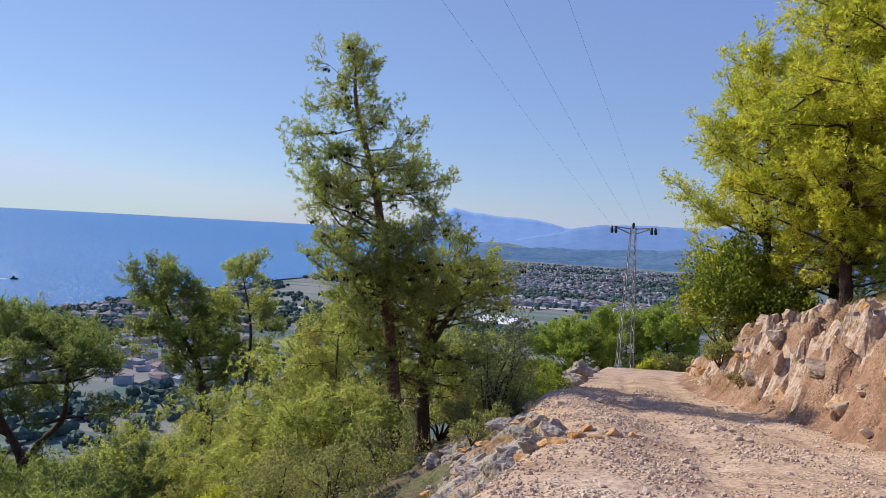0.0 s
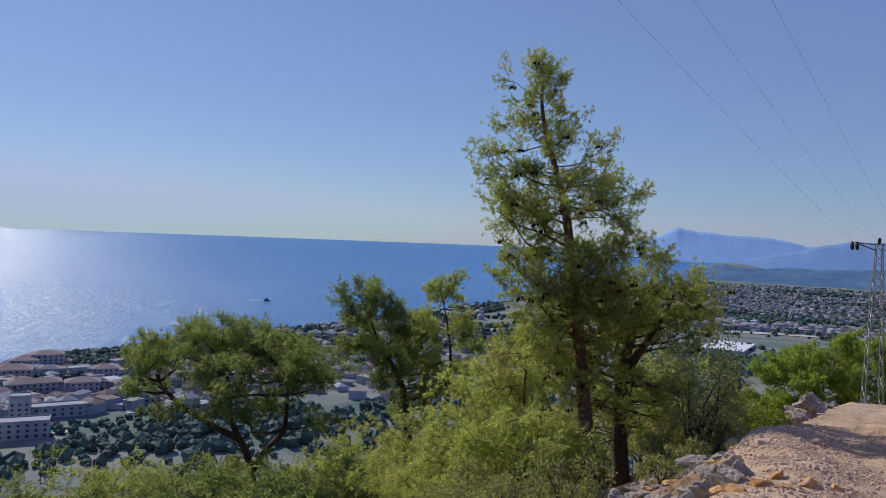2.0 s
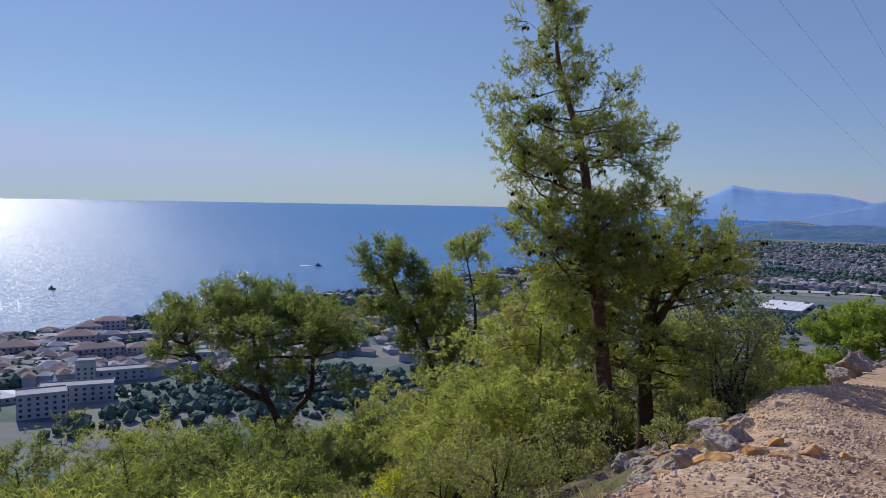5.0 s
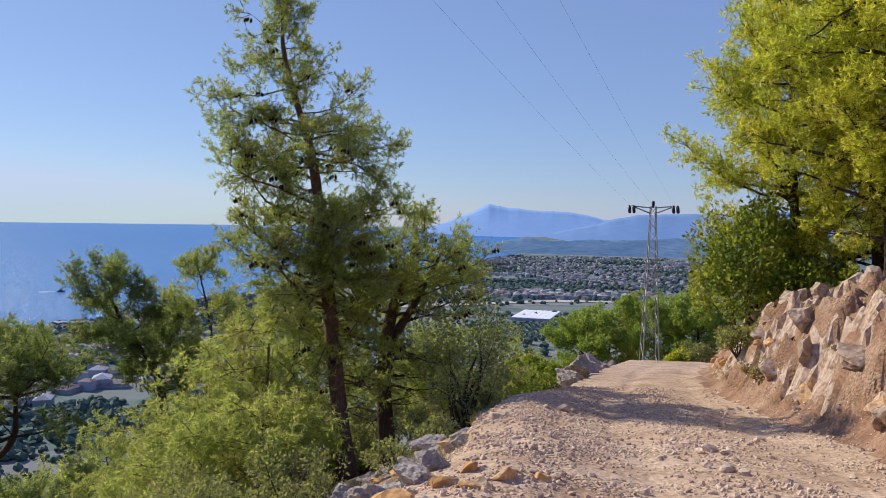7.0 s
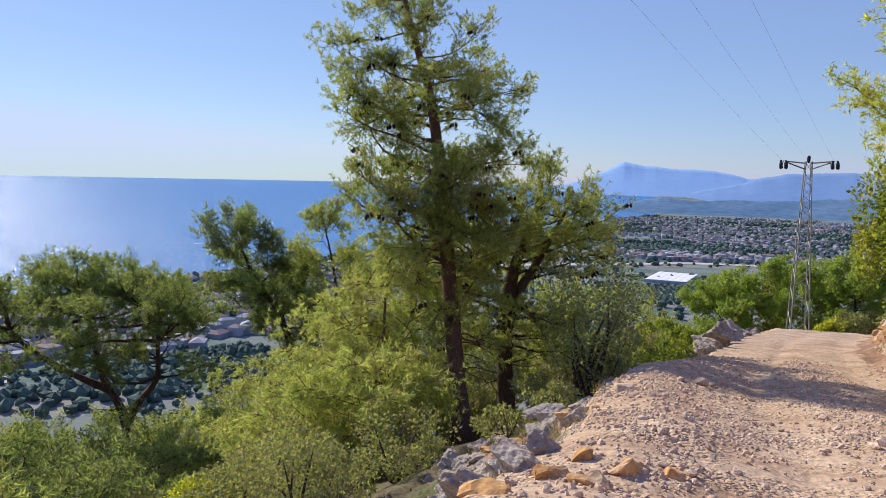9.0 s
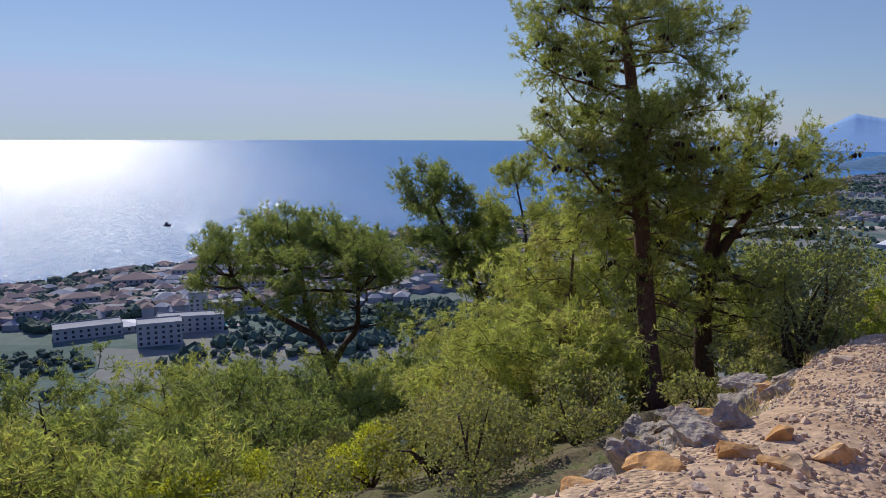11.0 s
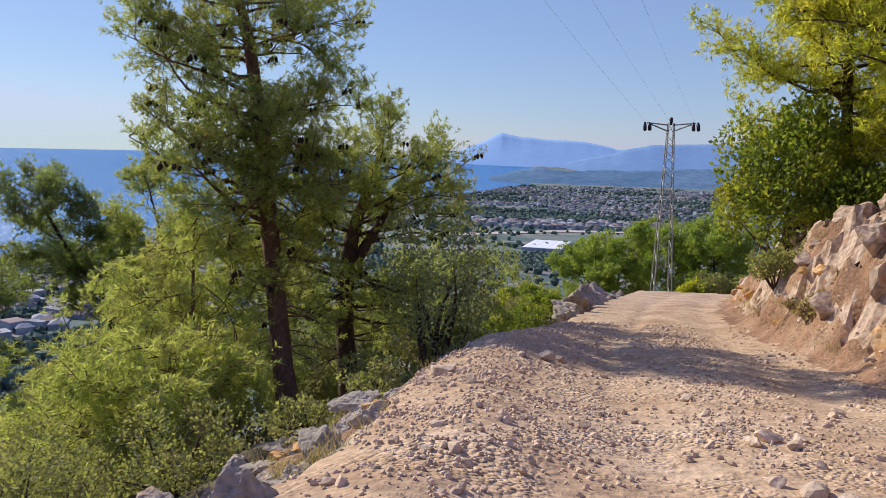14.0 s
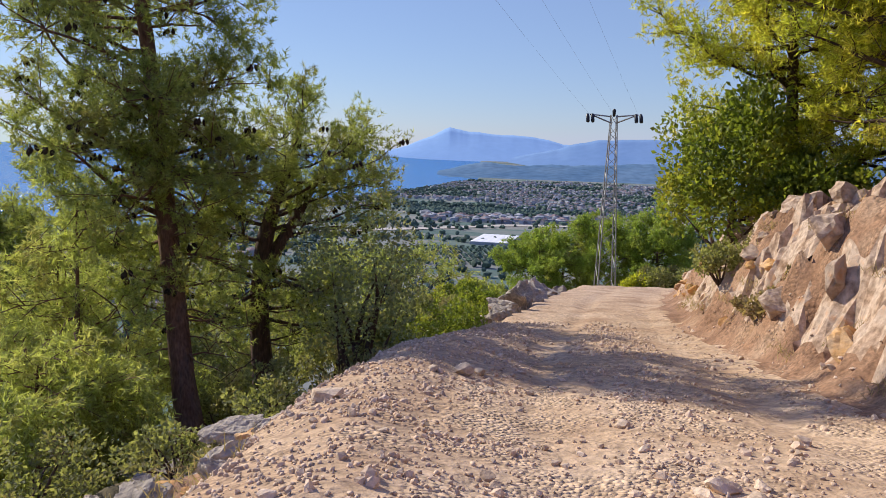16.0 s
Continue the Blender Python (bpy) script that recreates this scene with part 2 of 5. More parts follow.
def field_patches(m):
    """Lays a patchwork of fields over the plain: each cell its own tone."""
    n, l = m.node_tree.nodes, m.node_tree.links
    geo = n.new("ShaderNodeNewGeometry")
    mp = n.new("ShaderNodeMapping")
    mp.inputs["Scale"].default_value, mp.inputs["Rotation"].default_value = (0.011, 0.026, 0.0), (0, 0, 0.35)
    l.new(geo.outputs["Position"], mp.inputs[0])
    vo = n.new("ShaderNodeTexVoronoi")
    vo.inputs["Scale"].default_value = 1.0
    l.new(mp.outputs[0], vo.inputs["Vector"])
    ramp = n.new("ShaderNodeValToRGB")
    ramp.color_ramp.interpolation = "CONSTANT"
    els = ramp.color_ramp.elements
    # field tones, cooled like the base to hold the haze
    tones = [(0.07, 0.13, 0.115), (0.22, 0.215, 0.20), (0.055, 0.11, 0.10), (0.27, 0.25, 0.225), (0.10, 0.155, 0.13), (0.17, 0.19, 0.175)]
    while len(els) < len(tones):
        els.new(0.5)
    for i, c in enumerate(tones):
        els[i].position, els[i].color = i / len(tones), (*c, 1)
    sep = n.new("ShaderNodeSeparateColor")
    l.new(vo.outputs["Color"], sep.inputs[0])
    l.new(sep.outputs[0], ramp.inputs[0])
    hsv = next(k for k in n if k.type == "HUE_SAT")
    mix = n.new("ShaderNodeMix")
    mix.data_type = "RGBA"
    mix.inputs["Factor"].default_value = 0.6
    l.new(hsv.outputs[0], mix.inputs[6])
    l.new(ramp.outputs[0], mix.inputs[7])
    l.new(mix.outputs[2], n["Principled BSDF"].inputs["Base Color"])


field_patches(M_PLAIN_HAZED)


def sea_material():
    m = bpy.data.materials.new("sea_water")
    m.use_nodes = True
    n, l = m.node_tree.nodes, m.node_tree.links
    b = n["Principled BSDF"]
    b.inputs["Roughness"].default_value = 0.24
    b.inputs["IOR"].default_value = 1.33
    geo = n.new("ShaderNodeNewGeometry")
    tone = n.new("ShaderNodeTexNoise")
    tone.inputs["Scale"].default_value = 0.002
    l.new(geo.outputs["Position"], tone.inputs["Vector"])
    ramp = n.new("ShaderNodeValToRGB")
    ramp.color_ramp.elements[0].color, ramp.color_ramp.elements[1].color = (0.024, 0.155, 0.38, 1), (0.034, 0.19, 0.44, 1)
    l.new(tone.outputs["Fac"], ramp.inputs[0])
    l.new(ramp.outputs[0], b.inputs["Base Color"])
    mp = n.new("ShaderNodeMapping")
    mp.inputs["Rotation"].default_value = (0, 0, 0.9)
    mp.inputs["Scale"].default_value = (1.0, 0.45, 1.0)
    l.new(geo.outputs["Position"], mp.inputs[0])
    waves = n.new("ShaderNodeTexNoise")
    waves.inputs["Scale"].default_value, waves.inputs["Detail"].default_value = 0.095, 7
    waves.inputs["Roughness"].default_value = 0.65
    l.new(mp.outputs[0], waves.inputs["Vector"])
    bump = n.new("ShaderNodeBump")
    bump.inputs["Strength"].default_value, bump.inputs["Distance"].default_value = 1.0, 6.0
    l.new(waves.outputs["Fac"], bump.inputs["Height"])
    l.new(bump.outputs[0], b.inputs["Normal"])
    return m


M_SEA = sea_material()


# ---- helpers of this scene ----
def lattice(ix, iy, seed):
    v = np.sin(ix * 127.1 + iy * 311.7 + seed * 74.7) * 43758.5453
    return v - np.floor(v)


def vnoise(x, y, seed=0):
    ix, iy = np.floor(x), np.floor(y)
    fx, fy = x - ix, y - iy
    fx, fy = fx * fx * (3 - 2 * fx), fy * fy * (3 - 2 * fy)
    a, b = lattice(ix, iy, seed), lattice(ix + 1, iy, seed)
    c, d = lattice(ix, iy + 1, seed), lattice(ix + 1, iy + 1, seed)
    return (a + (b - a) * fx) * (1 - fy) + (c + (d - c) * fx) * fy


def fbm(x, y, octaves=4, seed=0):
    total, amp = 0, 0.5
    for k in range(octaves):
        total = total + amp * (vnoise(x * 2 ** k + 17.3 * k, y * 2 ** k - 9.1 * k, seed + k) - 0.5)
        amp *= 0.5
    return total


def step(a, b, v):
    u = np.clip((v - a) / (b - a), 0, 1)
    return u * u * (3 - 2 * u)


def mesh_of(name, verts, faces, mats, index=None, smooth=False):
    me = bpy.data.meshes.new(name)
    verts = np.asarray(verts, dtype=np.float64).reshape(-1, 3)
    if isinstance(faces, np.ndarray):
        k = faces.shape[1]
        me.vertices.add(len(verts))
        me.vertices.foreach_set("co", verts.ravel())
        me.loops.add(faces.size)
        me.loops.foreach_set("vertex_index", faces.ravel().astype(np.int32))
        me.polygons.add(len(faces))
        me.polygons.foreach_set("loop_start", np.arange(0, faces.size, k, dtype=np.int32))
    else:
        me.from_pydata(verts.tolist(), [], faces)
    for m in (mats if isinstance(mats, (list, tuple)) else [mats]):
        me.materials.append(m)
    if index is not None:
        me.polygons.foreach_set("material_index", np.asarray(index, dtype=np.int32))
    me.update(calc_edges=True)
    me.polygons.foreach_set("use_smooth", np.full(len(me.polygons), smooth))
    return me


def part(name, me, parent, label="", kind=""):
    ob = new(name, me)
    ob.parent = parent
    return tagged(ob, label, kind=kind)


def empty(name, at, label, category, group="", kind=""):
    ob = new(name)
    ob.location = at
    return tagged(ob, label, category, group, kind)


class Soup:
    """Collects vertices and faces of one mesh."""

    def __init__(self):
        self.v, self.f, self.m, self.n = [], [], [], 0

    def add(self, verts, faces, mat=0):
        verts = np.asarray(verts, float).reshape(-1, 3)
        self.v.append(verts)
        self.f += [tuple(int(i) + self.n for i in f) for f in faces]
        self.m += [mat] * len(faces)
        self.n += len(verts)

    def tube(self, pts, radii, sides=6, mat=0, rough=0.0, rng=None):
        pts = np.asarray(pts, float)
        rings = []
        for i, p in enumerate(pts):
            d = pts[min(i + 1, len(pts) - 1)] - pts[max(i - 1, 0)]
            d = d / (np.linalg.norm(d) + 1e-9)
            u = np.cross(d, (0.3, 0.9, 0.1) if abs(d[2]) > 0.7 else (0, 0, 1))
            u /= np.linalg.norm(u)
            w = np.cross(d, u)
            a = np.arange(sides) / sides * 2 * np.pi
            r = radii[i] * (1 + (rough * rng.uniform(-1, 1, sides) if rng is not None else 0))
            rings.append(p + (np.cos(a) * r)[:, None] * u + (np.sin(a) * r)[:, None] * w)
        faces = []
        for i in range(len(pts) - 1):
            for k in range(sides):
                k2 = (k + 1) % sides
                faces.append((i * sides + k, i * sides + k2, (i + 1) * sides + k2, (i + 1) * sides + k))
        faces.append(tuple(range(sides))[::-1])
        faces.append(tuple((len(pts) - 1) * sides + k for k in range(sides)))
        self.add(np.concatenate(rings), faces, mat)

    def box(self, c, s, yaw=0.0, mat=0):
        x, y, z = s[0] / 2, s[1] / 2, s[2] / 2
        v = np.array([(a, b, d) for a in (-x, x) for b in (-y, y) for d in (-z, z)])
        cs, sn = math.cos(yaw), math.sin(yaw)
        v = np.stack([v[:, 0] * cs - v[:, 1] * sn, v[:, 0] * sn + v[:, 1] * cs, v[:, 2]], 1) + c
        self.add(v, [(0, 1, 3, 2), (4, 6, 7, 5), (0, 4, 5, 1), (2, 3, 7, 6), (0, 2, 6, 4), (1, 5, 7, 3)], mat)

    def mesh(self, name, mats, smooth=False):
        return mesh_of(name, np.concatenate(self.v), self.f, mats, self.m, smooth)


# ---- terrain ----
SEA = -128.0


def left_edge(y):
    return np.interp(y, [-60, -16, -12, -10, -8, -6, -4, -1.5, 0, 2, 5, 7.4, 13, 16.4, 24, 31, 40, 60],
                     [-16, -5.0, -3.7, -3.1, -2.35, -1.75, -1.35, -1.35, -1.25, -0.9, 0.0, 0.9, 2.2, 2.9, 5.0, 7.0, 10.5, 22])


def right_edge(y):
    return np.interp(y, [-60, -16, -7, -3, 0, 2.7, 7, 13.5, 21, 31, 40, 60],
                     [-9, 1.0, 2.7, 3.3, 3.55, 3.85, 4.4, 5.9, 8.2, 11.8, 17, 30])


def sea_rise(r):
    """The water's far sheet lifts to the horizon's true dip, as its rim lies nearer than the real one."""
    return 98.0 * step(2800, 5600, r) * 1.0


def shore(bearing):
    return np.interp(bearing, [-180, -75, -59, -50, -41, -27, -17, -10, -4, -1, 2.2, 2.8, 180],
                     [650, 680, 715, 770, 850, 1050, 1370, 1700, 2100, 2430, 3010, 9000, 9000])


def worley(x, y, seed):
    """Nearest and second nearest cell distance, and the nearest cell's own number."""
    ix, iy = np.floor(x), np.floor(y)
    f1, f2, own = np.full(np.shape(x), 9.0), np.full(np.shape(x), 9.0), np.zeros(np.shape(x))
    for ax in (-1, 0, 1):
        for ay in (-1, 0, 1):
            cx, cy = ix + ax, iy + ay
            d = np.hypot(cx + lattice(cx, cy, seed) - x, cy + lattice(cx, cy, seed + 7) - y)
            nearer = d < f1
            f2 = np.where(nearer, f1, np.minimum(f2, d))
            own = np.where(nearer, lattice(cx, cy, seed + 13), own)
            f1 = np.where(nearer, d, f1)
    return f1, f2, own


def ground_height(x, y):
    x, y = np.asarray(x, float), np.asarray(y, float)
    lo, hi = left_edge(y), right_edge(y)
    crest = np.maximum(y - 31, 0)
    track = -0.148 * y - 0.30 * (np.sqrt(crest ** 2 + 9) - 3)
    d = np.maximum(lo + 0.45 * fbm(x * 0.9, y * 0.9, 3, 5) - x, 0)
    drop = 0.75 * np.minimum(d, 1.2) + 0.45 * np.clip(d - 1.2, 0, 7) + 0.38 * np.maximum(d - 8.2, 0)
    e = np.maximum(x - hi + 0.9 * fbm(x * 0.5, y * 0.5, 3, 8), 0)
    env = np.interp(y, [-60, 9, 14, 19, 25, 32], [1, 1, 0.85, 0.6, 0.3, 0])
    rocky = 1 - 2 * np.abs(fbm(x * 0.8, y * 0.8 + 3, 4, 21)) * 2
    bank = env * (2.1 * step(0.1, 1.5, e) + 0.34 * np.maximum(e - 1.5, 0))
    wx, wy = x + 0.35 * fbm(x * 1.7, y * 1.7, 2, 61), y + 0.35 * fbm(x * 1.7, y * 1.7, 2, 62)
    f1, f2, cell = worley(wx * 1.5, wy * 1.1, 33)
    g1, g2, cell2 = worley(wx * 3.6, wy * 2.8, 35)
    blocks = 0.52 * (cell - 0.5) - 0.34 * np.exp(-((f2 - f1) / 0.09) ** 2) + 0.20 * (cell2 - 0.5) - 0.12 * np.exp(-((g2 - g1) / 0.10) ** 2)
    face = step(0.25, 0.7, e) * (1 - step(2.4, 3.6, e))
    bank = bank + env * face * (step(-0.32, -0.12, fbm(x * 0.55, y * 0.55, 2, 91)) * blocks + 0.15 * (rocky - 0.6) + 0.5 * fbm(x * 2.1, y * 2.1, 3, 30) + 0.16 * fbm(x * 5, y * 5, 2, 31))
    shoulder = step(0.2, 0.6, d) * (1 - step(2.2, 3.2, d)) * (1 - step(3, 7, y))
    bank = bank + shoulder * (0.45 * blocks)
    inside = (d <= 0) & (e <= 0)
    mid = (x - lo) / (hi - lo)
    rut = -0.05 * np.exp(-((mid - 0.42) / 0.06) ** 2) - 0.05 * np.exp(-((mid - 0.86) / 0.07) ** 2)
    heap = 0.20 * np.exp(-((mid - 0.13) / 0.14) ** 2) * step(-12, -4, y) * (1 - step(1.5, 6, y))
    base = 0.10 * fbm(x * 0.7, y * 0.7, 3, 1) + 0.06 * fbm(x * 3, y * 3, 3, 2)
    scree = step(0.0, 1.0, d) * (0.5 * fbm(x * 0.8, y * 0.8, 4, 12)) * np.minimum(1, 0.4 + d / 8)
    h = track - drop + bank + np.where(inside, rut + heap, heap * np.exp(-d * 1.5)) + base + scree
    r = np.hypot(x, y + 10)
    bearing = np.degrees(np.arctan2(x, y + 10))
    wet = step(-6, 12, r - shore(bearing) - 14 * fbm(x * 0.01, y * 0.01, 3, 40))
    plain = SEA + sea_rise(r) + 2.5 + 3.0 * fbm(x * 0.006, y * 0.006, 3, 50) - wet * 9
    k = 6.0
    diff = np.clip((h - plain) / k, -30, 30)
    return np.where(diff > 5, h, plain + k * np.log1p(np.exp(diff)))


def stretch(lo, hi, fine, limit, growth):
    """Grid lines: evenly fine between lo and hi, ever wider outside."""
    inner = list(np.arange(lo, hi + 1e-6, fine))
    out, v, s = [], hi, fine
    while v < limit:
        s = min(s * growth, limit * 0.06)
        v += s
        out.append(v)
    back, v, s = [], lo, fine
    while v > -limit:
        s = min(s * growth, limit * 0.06)
        v -= s
        back.append(v)
    return np.array(back[::-1] + inner + out)


def build_ground():
    gx = stretch(-5.0, 7.2, 0.095, 4900, 1.09)
    gy = stretch(-14.5, 9.0, 0.095, 4900, 1.06)
    X, Y = np.meshgrid(gx, gy)
    Z = ground_height(X, Y)
    nx, ny = len(gx), len(gy)
    idx = np.arange(nx * ny).reshape(ny, nx)
    quads = np.stack([idx[:-1, :-1], idx[:-1, 1:], idx[1:, 1:], idx[1:, :-1]], -1).reshape(-1, 4)
    V = np.stack([X, Y, Z], -1).reshape(-1, 3)
    c = V[quads].mean(1)
    x, y = c[:, 0], c[:, 1]
    quads = quads[np.hypot(x, y + 10) < 4880]
    c = V[quads].mean(1)
    x, y = c[:, 0], c[:, 1]
    lo, hi = left_edge(y), right_edge(y)
    wob = 0.5 * fbm(x * 1.3, y * 1.3, 3, 70)
    on_track = (x > lo - 0.25 + wob) & (x < hi + wob) & (y < 45) & (y > -60)
    slope = lo - x
    mat = np.full(len(quads), 1)
    mat[(slope > 1.7 + 2.0 * wob)] = 2
    mat[(x - hi > 3.6 + 2 * wob)] = 2
    rocky = fbm(x * 0.55, y * 0.55, 2, 91) + 0.3 * fbm(x * 3, y * 3, 3, 92)
    mat[(x - hi > 0.5) & (x - hi < 3.2) & (rocky > -0.07)] = 3
    mat[(slope > 0.15) & (slope < 2.4 + wob) & (rocky > 0.0) & (y < 5)] = 5
    mat[c[:, 2] < SEA + 22 + sea_rise(np.hypot(x, y))] = 4
    road = new("road", mesh_of("road", *compact(V, quads[on_track]), M_ROAD, None, True))
    tagged(road, "unpaved track of pale tan dirt and crushed stone", "road", kind="structure")
    ground = new("ground", mesh_of("ground", *compact(V, quads[~on_track]), [M_SOIL, M_SOIL, M_LITTER, M_LIME, M_PLAIN_HAZED, M_GREY], mat[~on_track], True))
    flat = np.isin(mat[~on_track], (3, 5))
    ground.data.polygons.foreach_set("use_smooth", ~flat)
    tagged(ground, "steep wooded hillside falling to a coastal plain", "ground", kind="structure")


def compact(V, faces):
    used = np.unique(faces)
    remap = np.zeros(len(V), dtype=np.int64)
    remap[used] = np.arange(len(used))
    return V[used], remap[faces]


def build_sea():
    rings = np.concatenate([np.linspace(500, 2800, 24), np.linspace(2900, 4985, 40)])
    a = np.radians(np.linspace(-120, 12, 133))
    Rr, A = np.meshgrid(rings, a)
    V = np.stack([Rr * np.sin(A), Rr * np.cos(A) - 10, SEA + sea_rise(Rr)], -1).reshape(-1, 3)
    n = len(rings)
    idx = np.arange(V.shape[0]).reshape(len(a), n)
    q = np.stack([idx[:-1, :-1], idx[:-1, 1:], idx[1:, 1:], idx[1:, :-1]], -1).reshape(-1, 4)
    tagged(new("sea", mesh_of("sea", V, q, M_SEA, None, True)), "calm blue sea glittering under the sun", "sea", kind="structure")


def ridge(name, r, foot, bearings, elevations, mat, label, seed, jag):
    """A range of hills with a front slope and a back slope, rising from the plain at that distance."""
    b = np.linspace(bearings[0], bearings[-1], 420)
    e = np.interp(b, bearings, elevations) + jag * fbm(b * 0.9, b * 0, 5, seed) + 0.4 * jag * fbm(b * 5, b * 0, 3, seed + 3)
    rows = []
    pad = np.pad(e, 40, mode="edge")
    broad = np.convolve(pad, np.ones(81) / 81, mode="valid")
    for k in np.linspace(0, 1, 14):
        rr = r - (1 - k) * r * 0.16
        el = foot + (broad + (e - broad) * k ** 3 - foot) * k ** 0.8
        z = 2.8 + rr * np.tan(np.radians(el)) + (fbm(b * 1.1, b * 0 + k * 3, 3, seed + 9) * 9 * math.sin(k * math.pi) * jag * 4)
        rows.append(np.stack([rr * np.sin(np.radians(b)), rr * np.cos(np.radians(b)) - 10, z], -1))
    back = rows[-1].copy()
    back[:, :2] *= 1.02
    back[:, 2] -= 260
    rows.append(back)
    V = np.stack(rows).reshape(-1, 3)
    n = len(b)
    idx = np.arange(V.shape[0]).reshape(len(rows), n)
    q = np.stack([idx[:-1, :-1], idx[:-1, 1:], idx[1:, 1:], idx[1:, :-1]], -1).reshape(-1, 4)
    tagged(new(name, mesh_of(name, V, q, mat, None, True)), label, "mountains", kind="structure")


build_ground()
build_sea()
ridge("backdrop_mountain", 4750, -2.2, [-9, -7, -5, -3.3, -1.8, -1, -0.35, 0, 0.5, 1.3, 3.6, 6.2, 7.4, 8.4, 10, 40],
      [-1.0, -0.85, -0.6, -0.12, 0.5, 0.86, 1.25, 1.42, 1.29, 1.12, 0.92, 0.8, 0.6, 0.33, 0.2, 0.2], M_PEAK_HAZE, "hazy blue mountain range far along the coast", 3, 0.12)
ridge("backdrop_ridge", 4300, -2.4, [0, 2, 4, 6, 8.2, 9.5, 11, 13.5, 17, 25, 60], [-2.4, -1.5, -0.9, -0.5, -0.05, 0.4, 0.65, 0.75, 0.8, 1.2, 1.2], M_RIDGE_HAZE,
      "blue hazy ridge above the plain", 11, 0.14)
ridge("backdrop_hills", 3500, -2.75, [-1.6, -0.8, 1, 2.5, 5, 9, 12, 16, 22, 60], [-2.3, -1.9, -1.5, -1.1, -1.35, -1.2, -1.1, -0.9, -0.6, 0], M_HILL_HAZE,
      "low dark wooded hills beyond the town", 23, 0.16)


# ---- plants ----
def needles(centres, axes, per, length, width, rng, spread=0.75):
    """Tufts of thin needles fanning out about an axis; one slim triangle a needle."""
    n = len(centres)
    d = np.repeat(axes, per, 0) + spread * rng.normal(size=(n * per, 3)) * 0.6
    d /= np.linalg.norm(d, axis=1, keepdims=True) + 1e-9
    side = np.cross(d, rng.normal(size=(n * per, 3)))
    side /= np.linalg.norm(side, axis=1, keepdims=True) + 1e-9
    root = np.repeat(centres, per, 0) + rng.normal(size=(n * per, 3)) * length * 0.22
    ln = length * rng.uniform(0.6, 1.15, (n * per, 1))
    v = np.stack([root - side * width / 2, root + side * width / 2, root + d * ln], 1).reshape(-1, 3)
    return v, np.arange(len(v)).reshape(-1, 3)


def leaves(centres, axes, size, rng):
    """Single leaves: a bent kite of two triangles each."""
    n = len(centres)
    d = axes + 0.8 * rng.normal(size=(n, 3))
    d /= np.linalg.norm(d, axis=1, keepdims=True) + 1e-9
    side = np.cross(d, rng.normal(size=(n, 3)))
    side /= np.linalg.norm(side, axis=1, keepdims=True) + 1e-9
    s = size * rng.uniform(0.6, 1.25, (n, 1))
    up = np.cross(d, side)
    v = np.stack([centres, centres + d * s * 0.5 + side * s * 0.32 + up * s * 0.1, centres + d * s, centres + d * s * 0.5 - side * s * 0.32 + up * s * 0.1], 1).reshape(-1, 3)
    i = np.arange(n)[:, None] * 4
    f = np.concatenate([i + [[0, 1, 2]], i + [[0, 2, 3]]], 1).reshape(-1, 3)
    return v, f


def bend(p0, direction, length, rise, rng, steps=6, wander=0.17):
    """A limb's line: leaves the trunk along the direction and curves up or down by rise."""
    d = np.array(direction, float)
    d /= np.linalg.norm(d)
    pts = [np.array(p0, float)]
    for i in range(steps):
        d = d + np.array([0, 0, rise / steps]) + rng.normal(size=3) * wander
        d /= np.linalg.norm(d)
        pts.append(pts[-1] + d * length / steps)
    return np.array(pts)


def along(pts, t):
    pts = np.asarray(pts, float)
    s = np.concatenate([[0], np.cumsum(np.linalg.norm(np.diff(pts, axis=0), axis=1))])
    u = np.asarray(t) * s[-1]
    return np.stack([np.interp(u, s, pts[:, k]) for k in range(3)], -1)


def refine(pts, n=14):
    """A smooth line through a few points."""
    pts = np.asarray(pts, float)
    u = np.linspace(0, len(pts) - 1, n)
    out = []
    for v in u:
        i = min(int(v), len(pts) - 2)
        f = v - i
        p0, p1, p2, p3 = pts[max(i - 1, 0)], pts[i], pts[i + 1], pts[min(i + 2, len(pts) - 1)]
        out.append(0.5 * (2 * p1 + (p2 - p0) * f + (2 * p0 - 5 * p1 + 4 * p2 - p3) * f * f + (3 * p1 - p0 - 3 * p2 + p3) * f ** 3))
    return np.array(out)


def brushes(centres, axes, per, length, width, rng):
    """Shoots like bottle brushes: needles stand off a short axis, leaning to its tip; one slim triangle a needle."""
    n = len(centres)
    a = axes / (np.linalg.norm(axes, axis=1, keepdims=True) + 1e-9)
    a = np.repeat(a, per, 0)
    radial = np.cross(a, rng.normal(size=(n * per, 3)))
    radial /= np.linalg.norm(radial, axis=1, keepdims=True) + 1e-9
    d = a * rng.uniform(0.35, 1.1, (n * per, 1)) + radial * 0.8 - np.array([0, 0, 0.08])
    d /= np.linalg.norm(d, axis=1, keepdims=True) + 1e-9
    side = np.cross(d, rng.normal(size=(n * per, 3)))
    side /= np.linalg.norm(side, axis=1, keepdims=True) + 1e-9
    root = np.repeat(centres, per, 0) + a * rng.uniform(0, 1.2, (n * per, 1)) * length
    ln = length * rng.uniform(0.7, 1.1, (n * per, 1))
    v = np.stack([root - side * width / 2, root + side * width / 2, root + d * ln], 1).reshape(-1, 3)
    return v, np.arange(len(v)).reshape(-1, 3)


